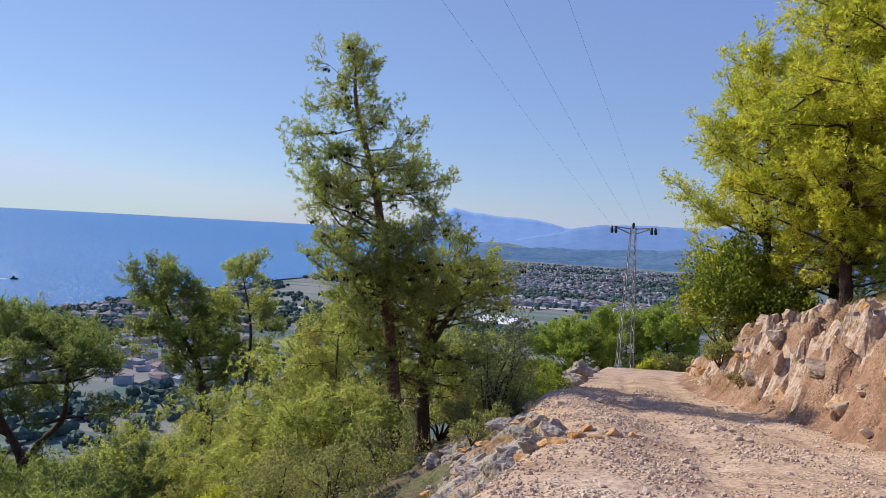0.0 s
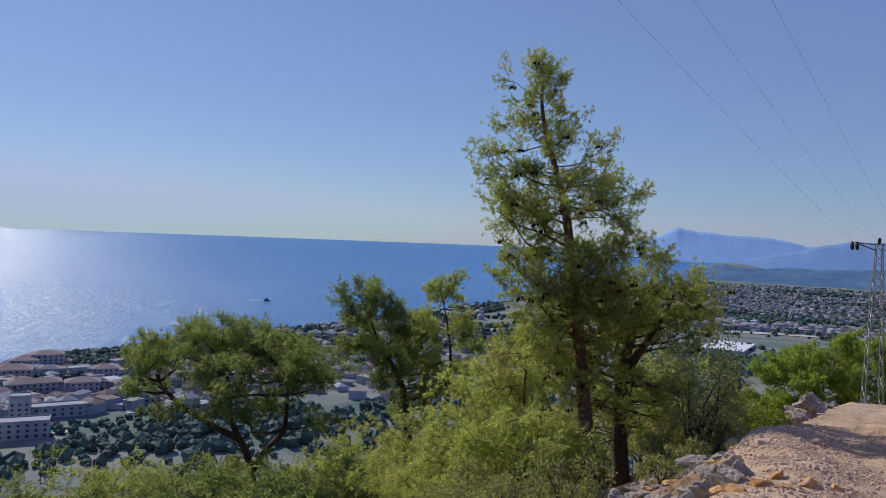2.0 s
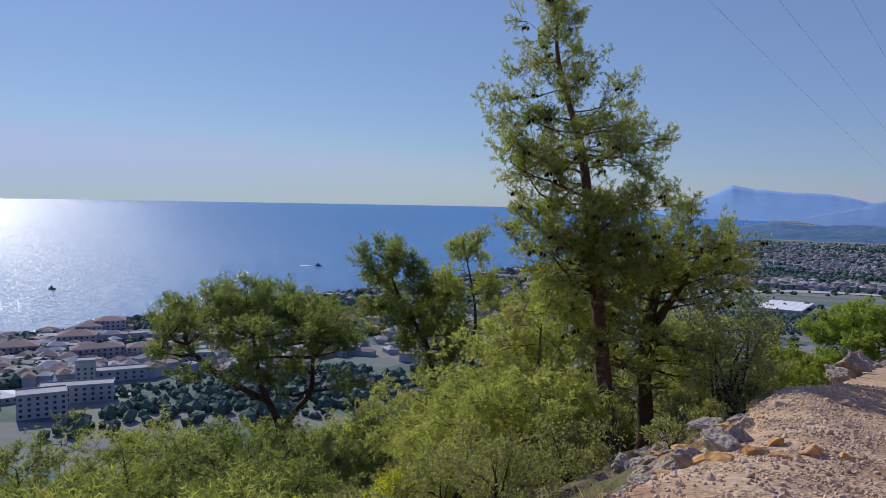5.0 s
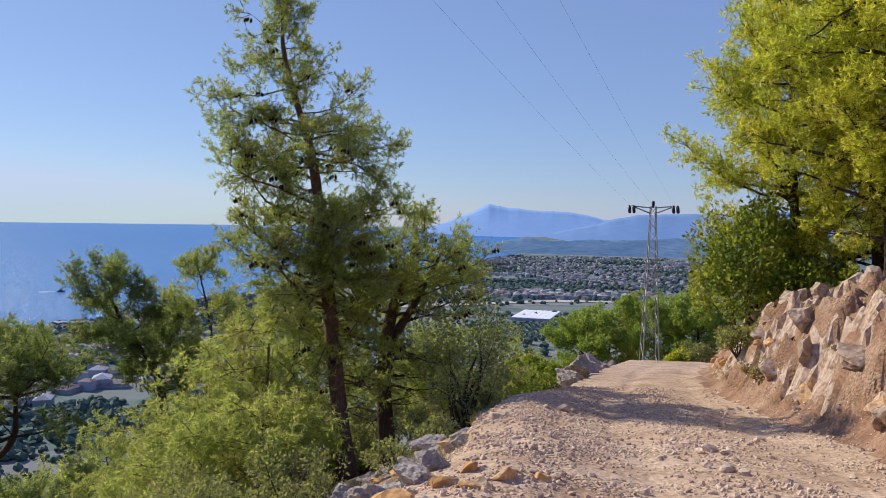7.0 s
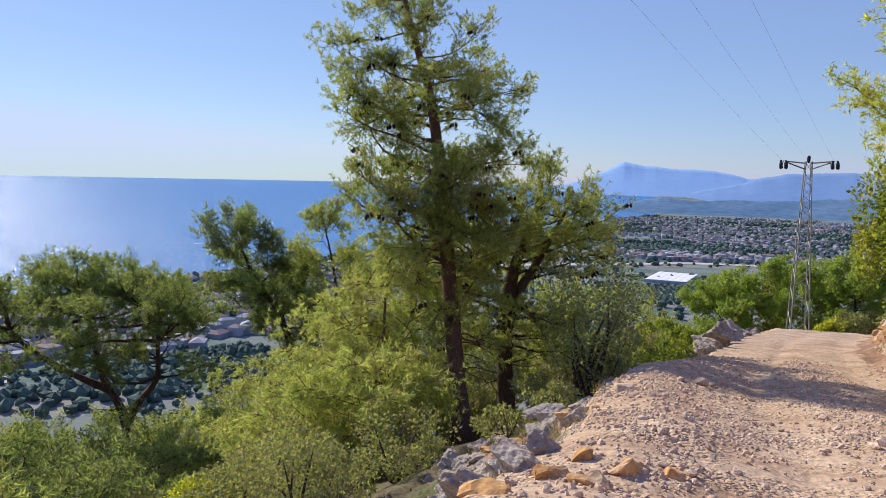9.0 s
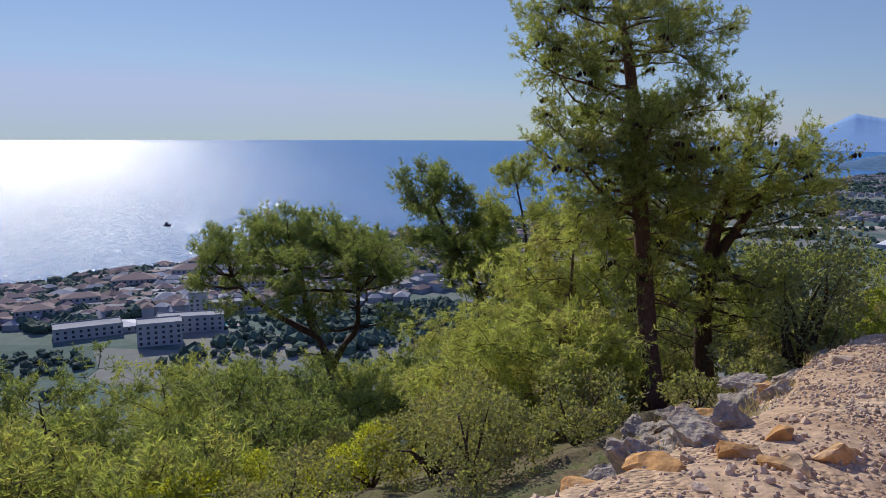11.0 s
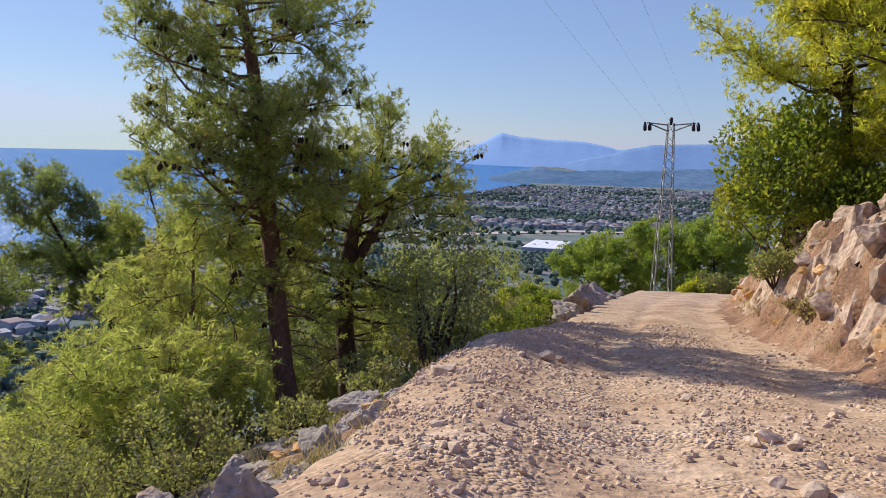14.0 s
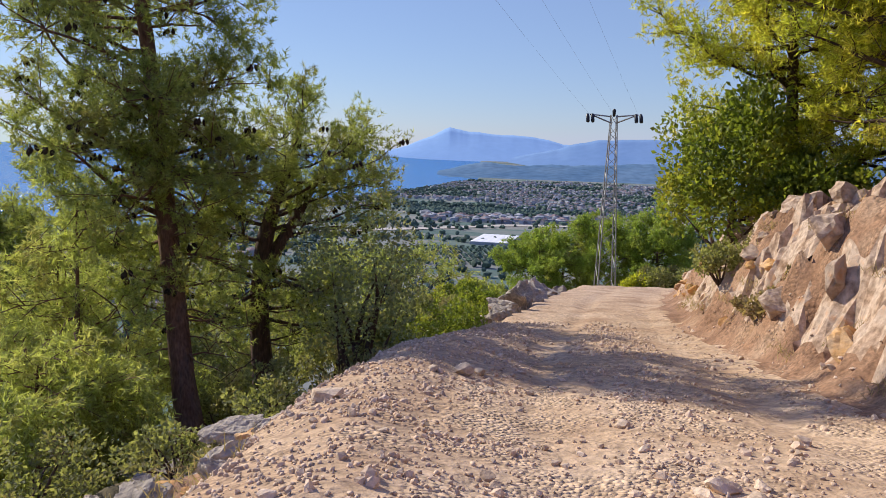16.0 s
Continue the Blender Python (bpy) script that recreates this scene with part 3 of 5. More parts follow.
def pine(name, trunk, radius, limbs, mat, label, seed, density=1.0, bark=None, tuft=0.125, per=13, width=0.016, droop=0.0, bare=0, cones=0, inner=0.25,
         group="pines on the slope", reach=1.0, tips=(), stems=(), subs=6.5):
    """A pine: tapered trunk, limbs that fork into twigs, needle shoots in uneven clumps at their outer parts.
    limbs: rows of (share of the trunk's height, azimuth, length, rise, lift); stems: further main stems as lines;
    tips: points that limbs from the nearest stem reach for."""
    rng = np.random.default_rng(seed)
    line = refine(trunk, 18)
    base = line[0].copy()
    tree = empty(name, base, label, "tree", group)
    bark = bark or M_BARK
    line = line - base
    s = Soup()
    radii = [radius * (1.45 if i == 0 else 1.12 if i == 1 else 1) * (1 - 0.88 * i / 17) for i in range(18)]
    s.tube(line, radii, 10, 0, 0.12, rng)
    part("trunk", s.mesh("trunk", bark, True), tree)
    lines = [line]
    for st in stems:
        ln = refine(st, 14) - base
        s = Soup()
        s.tube(ln, [radius * 0.62 * (1 - 0.8 * i / 13) for i in range(14)], 8, 0, 0.1, rng)
        part("stem", s.mesh("stem", bark, True), tree)
        lines.append(ln)
    centres, axes, cone_at = [], [], []
    twigs = Soup()
    grown = []
    for t, az, length, rise, *lift in limbs:
        a = radians(az)
        grown.append((bend(along(line, t), (math.cos(a), math.sin(a), lift[0] if lift else 0.15), length, rise, rng, 7, 0.2), max(0.014, radius * 0.34 * (1 - 0.75 * t) * min(1.3, length / 2.2)), inner))
    for tip in tips:
        tip = np.array(tip) - base
        cand = [along(ln, u) for ln in lines for u in (0.55, 0.68, 0.8, 0.92)]
        cand = [p for p in cand if p[2] < tip[2] - 0.2] or cand
        p0 = min(cand, key=lambda p: np.linalg.norm(p - tip) + rng.uniform(0, 1.2))
        mid = p0 * 0.5 + tip * 0.5 + rng.normal(size=3) * 0.22 - (0, 0, 0.1)
        length = float(np.linalg.norm(tip - p0))
        grown.append((refine([p0, mid, tip], 8) + rng.normal(size=(8, 3)) * np.linspace(0, 0.07, 8)[:, None], 0.02 + 0.016 * length, max(inner, 1 - 1.7 / max(length, 1.7))))
    for pts, r0, low in grown:
        length = float(np.linalg.norm(np.diff(pts, axis=0), axis=1).sum())
        limb = Soup()
        limb.tube(pts, [r0 * (1 - 0.85 * i / 7) for i in range(8)], 6, 0, 0.1, rng)
        part("limb", limb.mesh("limb", bark, True), tree)
        for k in range(max(4, int(length * (1 - low) * subs * 1.3))):
            u = rng.uniform(low, 1.0) if k else 1.0
            q0 = along(pts, u)
            main = along(pts, min(1, u + 0.05)) - along(pts, max(0, u - 0.05))
            main /= np.linalg.norm(main) + 1e-9
            sd = main * 0.7 + rng.normal(size=3) * np.array([0.8, 0.8, 0.55]) + np.array([0, 0, 0.15 - droop])
            ln = reach * (0.3 + 0.5 * rng.random()) * min(1.0, 0.5 + length / 4) * (1.15 - 0.35 * u)
            sub = bend(q0, sd, ln, 0.3 - droop * 1.4, rng, 4, 0.16)
            twigs.tube(sub[::2], [0.012, 0.008, 0.004], 3, 0)
            n = max(5, int(density * (6 + 26 * ln / reach)))
            w = 1 - 0.75 * rng.random(n) ** 1.5
            c = along(sub, w)
            way = (sub[-1] - sub[0]) / (np.linalg.norm(sub[-1] - sub[0]) + 1e-6)
            centres.append(c + rng.normal(size=(n, 3)) * 0.075 * reach)
            axes.append(way * 0.55 + rng.normal(size=(n, 3)) * 0.5 + np.array([0, 0, 0.35 - droop * 1.8]))
            if rng.random() < cones:
                cone_at.append(along(sub, rng.uniform(0.2, 0.9)) + rng.normal(size=3) * 0.05)
    for k in range(bare):
        t = rng.uniform(0.08, 0.55)
        a = rng.uniform(0, 2 * math.pi)
        pts = bend(along(line, t), (math.cos(a), math.sin(a), -0.05), rng.uniform(0.6, 2.0), -0.2, rng, 5, 0.25)
        twigs.tube(pts, [0.022, 0.018, 0.013, 0.01, 0.007, 0.004], 4, 0)
        for j in range(3):
            sub = bend(along(pts, rng.uniform(0.3, 0.95)), rng.normal(size=3), rng.uniform(0.25, 0.7), -0.3, rng, 3, 0.3)
            twigs.tube(sub, [0.009, 0.007, 0.005, 0.003], 3, 0)
    part("branchwork", twigs.mesh("branchwork", bark), tree, kind="stuff")
    v, f = brushes(np.concatenate(centres), np.concatenate(axes), per, tuft, width, rng)
    part("crown", mesh_of("crown", v, f, mat), tree, kind="stuff")
    for p in cone_at:
        q = part("pine_cone", CONE_MESH, tree)
        q.location = p
        q.rotation_euler = (rng.uniform(-0.5, 0.5), rng.uniform(-0.5, 0.5), 0)
    return tree


def cone_mesh():
    s = Soup()
    s.tube([(0, 0, 0.03), (0, 0, 0.0), (0, 0, -0.03), (0, 0, -0.075), (0, 0, -0.11)], [0.008, 0.02, 0.04, 0.034, 0.006], 7, 0)
    for j, (dx, dz) in enumerate(((0.07, 0.0), (-0.05, -0.03))):
        s.tube([(dx, 0.02 * j, dz + 0.02), (dx * 1.1, 0.03, dz - 0.02), (dx * 1.25, 0.03, dz - 0.06), (dx * 1.3, 0.03, dz - 0.10)], [0.01, 0.036, 0.032, 0.006], 7, 0)
    return s.mesh("pine_cone", M_CONE)


CONE_MESH = cone_mesh()


def dome(n, centre, rx, ry, top, edge, seed):
    """Points spread over a flat dome, for the tips of an umbrella-shaped crown."""
    rng = np.random.default_rng(seed)
    out = []
    for k in range(n):
        q, a = math.sqrt((k + 0.5) / n), k * 2.39996
        out.append((centre[0] + rx * q * math.cos(a) + rng.normal() * 0.2, centre[1] + ry * q * math.sin(a) + rng.normal() * 0.2, top + (edge - top) * q ** 2.2 + rng.normal() * 0.25))
    return out


def whorls(n, low, high, length, seed, shape="cone", rise=0.35):
    """Limbs for a common pine, spread evenly about the trunk."""
    rng = np.random.default_rng(seed)
    rows = []
    for i in range(n):
        t = low + (high - low) * (i + rng.random() * 0.7) / n
        k = (t - low) / (high - low + 1e-9)
        f = {"cone": 1.05 - 0.8 * k, "umbrella": 0.55 + 0.45 * k, "round": 0.35 + 0.9 * math.sin(math.pi * (0.12 + 0.8 * k))}[shape]
        rows.append((min(t, 1.0), i * 137.5 + rng.uniform(-25, 25), length * f * rng.uniform(0.75, 1.15), rise * rng.uniform(0.5, 1.5)))
    rows.append((0.97, 40, 0.6, 0.9, 0.8))
    rows.append((1.0, 220, 0.45, 0.9, 0.9))
    return rows


def shrub(name, at, size, mat, label, seed, count=1500, leaf=0.07, stems=9, wood=None, category="bush", group="roadside bushes", trunk_at=None, clumps=14):
    """A broadleaved bush or small tree: stems fork from the base into leafy clumps of uneven size."""
    rng = np.random.default_rng(seed)
    base = np.array([at[0], at[1], float(ground_height(at[0], at[1])) - 0.05 if len(at) < 3 else at[2]])
    root = empty(name, base, label, category, group)
    wood = wood or M_BARK
    C, A = [], []
    sx, sy, sz = size
    for k in range(clumps):
        a = k * 2.4 + rng.uniform(-0.4, 0.4)
        rr = math.sqrt(rng.random())
        h = sz * (0.28 + 0.72 * rng.random() ** 0.8) * (1 - 0.35 * rr * rr)
        tip = np.array([sx * rr * math.cos(a), sy * rr * math.sin(a), h])
        if k < stems:
            mid = tip * np.array([0.35, 0.35, 0.5]) + rng.normal(size=3) * 0.06 * sz
            s = Soup()
            s.tube(refine([(0, 0, 0), mid, tip], 6), [0.03 * sz ** 0.7, 0.026 * sz ** 0.7, 0.02 * sz ** 0.7, 0.016 * sz ** 0.7, 0.011, 0.006], 5, 0)
            part("stem", s.mesh("stem", wood, True), root)
        n = int(count / clumps * rng.uniform(0.6, 1.4))
        rad = np.array([sx, sy, sz * 0.75]) * rng.uniform(0.22, 0.42)
        o = rng.normal(size=(n, 3))
        o /= np.linalg.norm(o, axis=1, keepdims=True)
        o *= rng.uniform(0.35, 1.05, (n, 1)) ** 0.6
        C.append(tip + o * rad)
        A.append(o + np.array([0, 0, 0.25]))
    C, A = np.concatenate(C), np.concatenate(A)
    low = ground_height(C[:, 0] + base[0], C[:, 1] + base[1]) - base[2] + 0.02
    C[:, 2] = np.maximum(C[:, 2], low)
    v, f = leaves(C, A, leaf, rng)
    part("foliage", mesh_of("foliage", v, f, mat), root, kind="stuff")
    return root


def stand(x, y, sink=0.15):
    return (x, y, float(ground_height(x, y)) - sink)


# the tall leaning pine beside the track
pine("pine_tree", [stand(-4.45, 5.0), (-4.75, 5.3, -1.3), (-5.3, 6.0, 2.4), (-5.55, 6.3, 3.8), (-5.8, 6.5, 4.95), (-6.2, 6.6, 6.2), (-6.5, 6.5, 7.4), (-6.5, 6.4, 8.4)], 0.215,
     [(0.36, 200, 2.4, -0.2), (0.40, 185, 2.6, -0.35), (0.43, 230, 2.4, -0.3), (0.47, 200, 2.6, -0.1), (0.50, 250, 2.2, -0.1), (0.54, 190, 2.6, 0.0), (0.56, 150, 2.2, 0.1), (0.58, 210, 2.5, 0.1),
      (0.66, 5, 2.2, 0.0), (0.68, 350, 2.3, -0.05), (0.66, 300, 1.8, 0.1), (0.66, 185, 2.3, 0.1), (0.69, 335, 2.1, 0.1), (0.71, 90, 1.8, 0.2), (0.73, 215, 2.2, 0.1), (0.76, 165, 2.1, 0.1),
      (0.74, 15, 2.0, 0.2), (0.72, 30, 2.2, 0.1), (0.70, 200, 2.4, 0.0), (0.63, 170, 2.5, -0.1), (0.61, 225, 2.4, 0.0), (0.60, 270, 1.5, -0.5), (0.57, 300, 1.7, -0.5), (0.54, 255, 1.8, -0.5), (0.51, 290, 1.8, -0.5), (0.48, 265, 1.8, -0.6), (0.45, 310, 1.9, -0.5), (0.42, 250, 1.8, -0.5), (0.55, 330, 1.8, -0.4), (0.49, 345, 1.9, -0.4), (0.44, 5, 1.8, -0.4),
      (0.78, 25, 1.7, 0.4), (0.80, 280, 1.4, 0.3), (0.83, 190, 1.8, 0.2), (0.85, 10, 1.3, 0.7), (0.87, 130, 1.1, 0.3), (0.90, 175, 1.5, 0.4), (0.92, 45, 0.8, 0.5), (0.95, 190, 1.3, 0.5, 0.4), (0.97, 330, 0.6, 0.6), (1.0, 90, 0.4, 1.2)]
     + whorls(33, 0.22, 0.58, 2.0, 6, "umbrella", -0.35) + whorls(22, 0.64, 0.98, 1.5, 7, "cone", 0.2),
     M_NEEDLE, "tall leaning pine with open crown and hanging cones", 4, 0.9, M_BARK_RED, cones=0.15, bare=26, inner=0.2, reach=1.3, width=0.018, subs=4.6)
# its shorter neighbour with a forked stem
pine("pine_tree", [stand(-3.9, 8.0), (-4.05, 8.0, -0.8), (-3.8, 8.0, 0.9), (-3.4, 8.0, 1.9), (-3.2, 8.0, 2.9)], 0.25,
     whorls(34, 0.30, 1.0, 1.9, 8, "round", 0.1) + [(0.80, 5, 2.1, 0.1), (0.88, 350, 2.0, 0.15), (0.68, 10, 2.1, 0.1), (0.5, 350, 2.0, -0.2), (0.4, 10, 1.8, -0.3), (0.72, 355, 2.5, 0.0)],
     M_NEEDLE, "dark pine with forked stem beside a taller one", 9, 0.9, cones=0.15, bare=24, inner=0.2, reach=1.3, width=0.018, subs=4.4,
     stems=[(along([(-4.05, 8.0, -0.8), (-3.8, 8.0, 0.9)], 0.3), (-3.2, 8.1, 1.0), (-2.6, 8.0, 2.2))])
# pale bushy pines below them
for x, y, top, w, k in [(-6.5, 5.2, 1.7, 1.5, 14), (-7.6, 6.6, 0.4, 1.5, 15), (-5.9, 2.7, -0.4, 1.2, 16), (-8.7, 4.8, -1.9, 1.2, 17), (-11.0, 8.4, -2.3, 1.3, 18), (-7.4, 3.2, -1.7, 1.2, 19), (-9.0, 7.6, -1.6, 1.2, 22)]:
    b = stand(x, y)
    pine("pine_tree", [b, (x, y, b[2] * 0.6 + top * 0.4), (x + 0.1, y, top - 0.4)], 0.09, whorls(30, 0.12, 1.0, w, k, "round", 0.0), M_NEEDLE_PALE,
         "young pale-green bushy pine with drooping needles", k, 1.0, M_BARK_RED, droop=0.35, per=11, width=0.020, tuft=0.135, reach=1.25, subs=5)
# dark pine farther down the slope, blown to one side, and a slim one behind it
pine("pine_tree", [stand(-13.4, 15.5), (-13.4, 15.5, -5.5), (-13.6, 15.5, -3.6), (-13.9, 15.2, -2.4), (-14.6, 14.6, -0.9), (-15.2, 14.0, 0.9)], 0.22,
     whorls(22, 0.5, 1.0, 1.5, 20, "round", 0.45) + [(0.7, 20, 2.0, 0.3), (0.66, 10, 2.4, 0.2), (0.6, 0, 2.6, 0.1), (0.6, 200, 2.0, 0.3), (0.8, 10, 1.6, 0.5), (0.9, 30, 1.3, 0.5), (0.55, 340, 2.4, 0.1)],
     M_NEEDLE_DARK, "dark pine with upswept windblown crown", 21, 1.0, tuft=0.17, width=0.030, per=10, bare=14, reach=1.45, subs=7.5)
pine("pine_tree", [stand(-11.6, 15.2), (-11.7, 15.2, -4.0), (-11.5, 15.0, -1.2), (-11.9, 14.8, 1.2)], 0.13, whorls(13, 0.66, 1.0, 1.3, 23, "round", 0.3),
     M_NEEDLE, "slim pine standing behind the taller one", 24, 1.0, tuft=0.16, width=0.026, per=10, bare=5, reach=1.2)
# umbrella-shaped pine with forked trunk
pine("pine_tree", [stand(-21.7, 16.4), (-21.6, 16.4, -10.0), (-21.7, 16.4, -7.6), (-22.5, 16.0, -5.6), (-22.6, 15.6, -3.4), (-22.9, 15.4, -2.4)], 0.30, [(0.42, 200, 3.6, 0.05), (0.38, 170, 3.2, 0.1), (0.35, 10, 3.4, 0.0)],
     M_NEEDLE_DARK, "umbrella-shaped pine with forked dark trunk", 25, 1.0, tuft=0.18, width=0.032, per=9, inner=0.45, bare=26, reach=1.5, subs=5.5,
     stems=[((-21.65, 16.4, -8.0), (-20.6, 16.0, -6.6), (-19.4, 15.4, -5.4), (-19.2, 15.2, -3.6), (-18.9, 15.0, -2.6)), ((-22.2, 16.2, -6.4), (-23.6, 15.2, -5.4), (-24.9, 14.4, -4.2), (-25.4, 14.0, -3.2))],
     tips=dome(46, (-21.6, 14.6), 5.4, 4.2, -1.0, -3.0, 26) + dome(12, (-21.6, 14.2), 5.6, 3.0, -4.2, -4.0, 27))
# other pines of the slope
for i, (x, y, h, w, sh, mt) in enumerate([(-14.5, -2.6, 2.0, 2.0, "round", M_NEEDLE), (-18.5, -3.5, 2.6, 2.6, "round", M_NEEDLE), (-22.5, 3, 4.6, 2.8, "round", M_NEEDLE_DARK), (-13.5, 3.0, 1.8, 2.0, "round", M_NEEDLE_DARK), (-11.6, -1.6, 1.2, 1.5, "round", M_NEEDLE), (-16.5, 5, 3.2, 2.5, "round", M_NEEDLE_DARK), (-15.5, 9.5, 2.4, 2.2, "round", M_NEEDLE),
                                          (-24, 9, 5.2, 2.8, "round", M_NEEDLE), (-31, 16, 4.5, 3.2, "round", M_NEEDLE), (-14, 21, 5, 2.6, "round", M_NEEDLE_DARK), (-29, 6, 4.6, 3.0, "round", M_NEEDLE), (-20, 10.5, 4.2, 2.5, "round", M_NEEDLE_DARK),
                                          (-7.5, 15, 5.0, 2.6, "round", M_NEEDLE), (-2.5, 20, 4.5, 2.5, "round", M_NEEDLE), (-36, 12, 5, 3.4, "round", M_NEEDLE), (-40, 24, 5, 3.4, "round", M_NEEDLE),
                                          (-27, -4, 4, 2.8, "round", M_NEEDLE), (-18.5, 14, 3.4, 2.2, "round", M_NEEDLE), (-16, 16, 4.0, 2.2, "round", M_NEEDLE_PALE), (-12.8, 11, 2.6, 1.8, "round", M_NEEDLE_DARK), (-26, 14, 5.4, 2.8, "round", M_NEEDLE), (-19, 22, 5.0, 2.8, "round", M_NEEDLE), (-26, 24, 5.0, 3.0, "round", M_NEEDLE), (-33, 26, 5.0, 3.0, "round", M_NEEDLE)]):
    b = stand(x, y)
    pine("pine_tree", [b, (b[0] + 0.2, b[1], b[2] + h * 0.5), (b[0] - 0.2, b[1], b[2] + h)], 0.14, whorls(22, 0.2, 1.0, w, 40 + i, sh, 0.1), mt,
         "pine on the slope below the track", 60 + i, 0.6, tuft=0.17, width=0.036, per=7, bare=6, reach=1.4, subs=5)
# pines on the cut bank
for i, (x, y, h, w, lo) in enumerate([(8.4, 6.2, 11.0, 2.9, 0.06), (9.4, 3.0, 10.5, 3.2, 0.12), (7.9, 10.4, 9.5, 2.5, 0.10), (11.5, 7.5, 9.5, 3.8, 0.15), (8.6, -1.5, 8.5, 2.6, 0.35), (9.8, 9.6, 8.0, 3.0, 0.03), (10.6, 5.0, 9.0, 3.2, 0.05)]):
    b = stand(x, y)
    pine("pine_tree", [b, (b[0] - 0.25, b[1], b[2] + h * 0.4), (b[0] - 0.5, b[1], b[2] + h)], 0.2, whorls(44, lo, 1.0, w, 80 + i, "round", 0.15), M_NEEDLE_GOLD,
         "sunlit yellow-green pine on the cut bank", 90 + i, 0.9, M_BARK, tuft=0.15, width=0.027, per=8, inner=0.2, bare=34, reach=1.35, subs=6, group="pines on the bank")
# pines past the bend
for i, (x, y, top, w) in enumerate([(6.2, 44, -3.5, 2.6), (11.2, 45, -2.5, 3.0), (13.6, 42, -2.3, 2.6), (2.0, 41, -6.6, 1.9), (8.4, 48, -3.6, 2.4)]):
    b = stand(x, y)
    h = max(2.5, top - b[2])
    pine("pine_tree", [b, (b[0] + 0.2, b[1], b[2] + h * 0.5), (b[0], b[1], b[2] + h * 0.93)], 0.16, whorls(24, max(0.1, 1 - 4.5 / h), 1.0, w, 120 + i, "round", 0.3), M_NEEDLE_FRESH if i < 3 else M_NEEDLE,
         "round yellow-green pine past the bend", 130 + i, 0.9, tuft=0.2, width=0.055, per=7, reach=1.4, group="pines past the bend")

# broadleaved bushes
shrub("evergreen_bush", (-1.75, 6.0), (1.05, 1.0, 3.9), M_LEAF_DARK, "dark evergreen bush growing through the pine", 201, 5600, 0.085, 10, clumps=30)
shrub("bush", (6.1, 9.2), (1.5, 1.5, 3.5), M_LEAF, "dense bright-green broadleaved bush on the bank", 202, 11000, 0.13, 10, clumps=44)
shrub("bush", (7.4, 8.0), (1.1, 1.1, 1.3), M_LEAF, "dense bright-green broadleaved bush on the bank", 203, 4000, 0.12, 8, clumps=26)
for i, (x, y, s, h, mt, lb) in enumerate([(-0.3, 7.6, 0.9, 1.2, M_LEAF, "fresh green bush at the edge of the track"), (-0.1, 10.2, 0.9, 1.2, M_LEAF, "fresh green bush at the edge of the track"),
                                          (-1.2, 6.2, 0.7, 0.9, M_LEAF_OLIVE, "straggly olive bush at the edge of the track"), (0.4, 13.0, 1.0, 1.5, M_LEAF, "fresh green bush at the edge of the track"),
                                          (11.5, 38, 1.2, 1.7, M_LEAF_YELLOW, "bright yellow-green bush beside the pylon"), (13.4, 38, 1.6, 2.4, M_LEAF_OLIVE, "dull olive bush past the bend"),
                                          (6.4, 36, 1.3, 1.6, M_LEAF_OLIVE, "dull olive bush past the bend"), (-2.7, -0.6, 0.45, 0.6, M_LEAF_OLIVE, "low dry-green shrub among edge stones"),
                                          (-2.2, 0.8, 0.4, 0.55, M_LEAF_OLIVE, "low dry-green shrub among edge stones"),
                                          (-8.0, -0.6, 0.8, 1.1, M_LEAF_YELLOW, "yellow-green bush below the track edge"), (-9.6, -1.4, 0.9, 1.2, M_LEAF_YELLOW, "yellow-green bush below the track edge"),
                                          (-10.8, -2.0, 0.9, 1.2, M_LEAF_YELLOW, "yellow-green bush below the track edge"),
                                          (6.3, 8.0, 0.5, 0.7, M_LEAF_YELLOW, "straggly yellow-green shrub on the rock face"), (4.9, 6.4, 0.5, 0.8, M_LEAF_OLIVE, "low olive shrub at the foot of the bank"), (4.45, 3.4, 0.35, 0.45, M_DRY, "dry grey-brown tuft at the foot of the bank"), (8.6, 1.2, 0.7, 0.9, M_LEAF_OLIVE, "olive shrub on the bank top"), (-5.4, -2.0, 1.0, 1.2, M_LEAF_OLIVE, "dull olive thicket on the slope"), (-4.6, 0.2, 0.9, 1.2, M_LEAF_OLIVE, "dull olive thicket on the slope"), (-7.0, -0.2, 1.3, 1.7, M_LEAF_OLIVE, "dull olive thicket on the slope"),
                                          (-7.6, -3.4, 1.1, 1.2, M_LEAF_OLIVE, "dull olive thicket on the slope"), (-6.0, 5.0, 1.2, 1.6, M_LEAF_OLIVE, "dull olive thicket on the slope"), (-2.6, 4.0, 0.8, 0.9, M_LEAF_OLIVE, "dull olive thicket on the slope"),
                                          (-8.6, 6.5, 1.3, 1.4, M_LEAF_OLIVE, "dull olive thicket on the slope"), (-11, 2.5, 1.2, 1.1, M_LEAF_OLIVE, "dull olive thicket on the slope"), (-1.0, 11.5, 1.3, 2.4, M_LEAF_OLIVE, "dull olive thicket on the slope"), (-3.4, 13.5, 1.6, 3.0, M_LEAF_OLIVE, "dull olive thicket on the slope"), (-6.5, 13.5, 1.7, 3.2, M_LEAF_OLIVE, "dull olive thicket on the slope"), (-2.5, 10.5, 1.2, 1.9, M_LEAF_OLIVE, "dull olive thicket on the slope"),
                                          (-5.5, 10.5, 1.4, 1.9, M_LEAF_OLIVE, "dull olive thicket on the slope"), (0.5, 16.5, 1.3, 1.9, M_LEAF, "fresh green bush at the edge of the track")]):
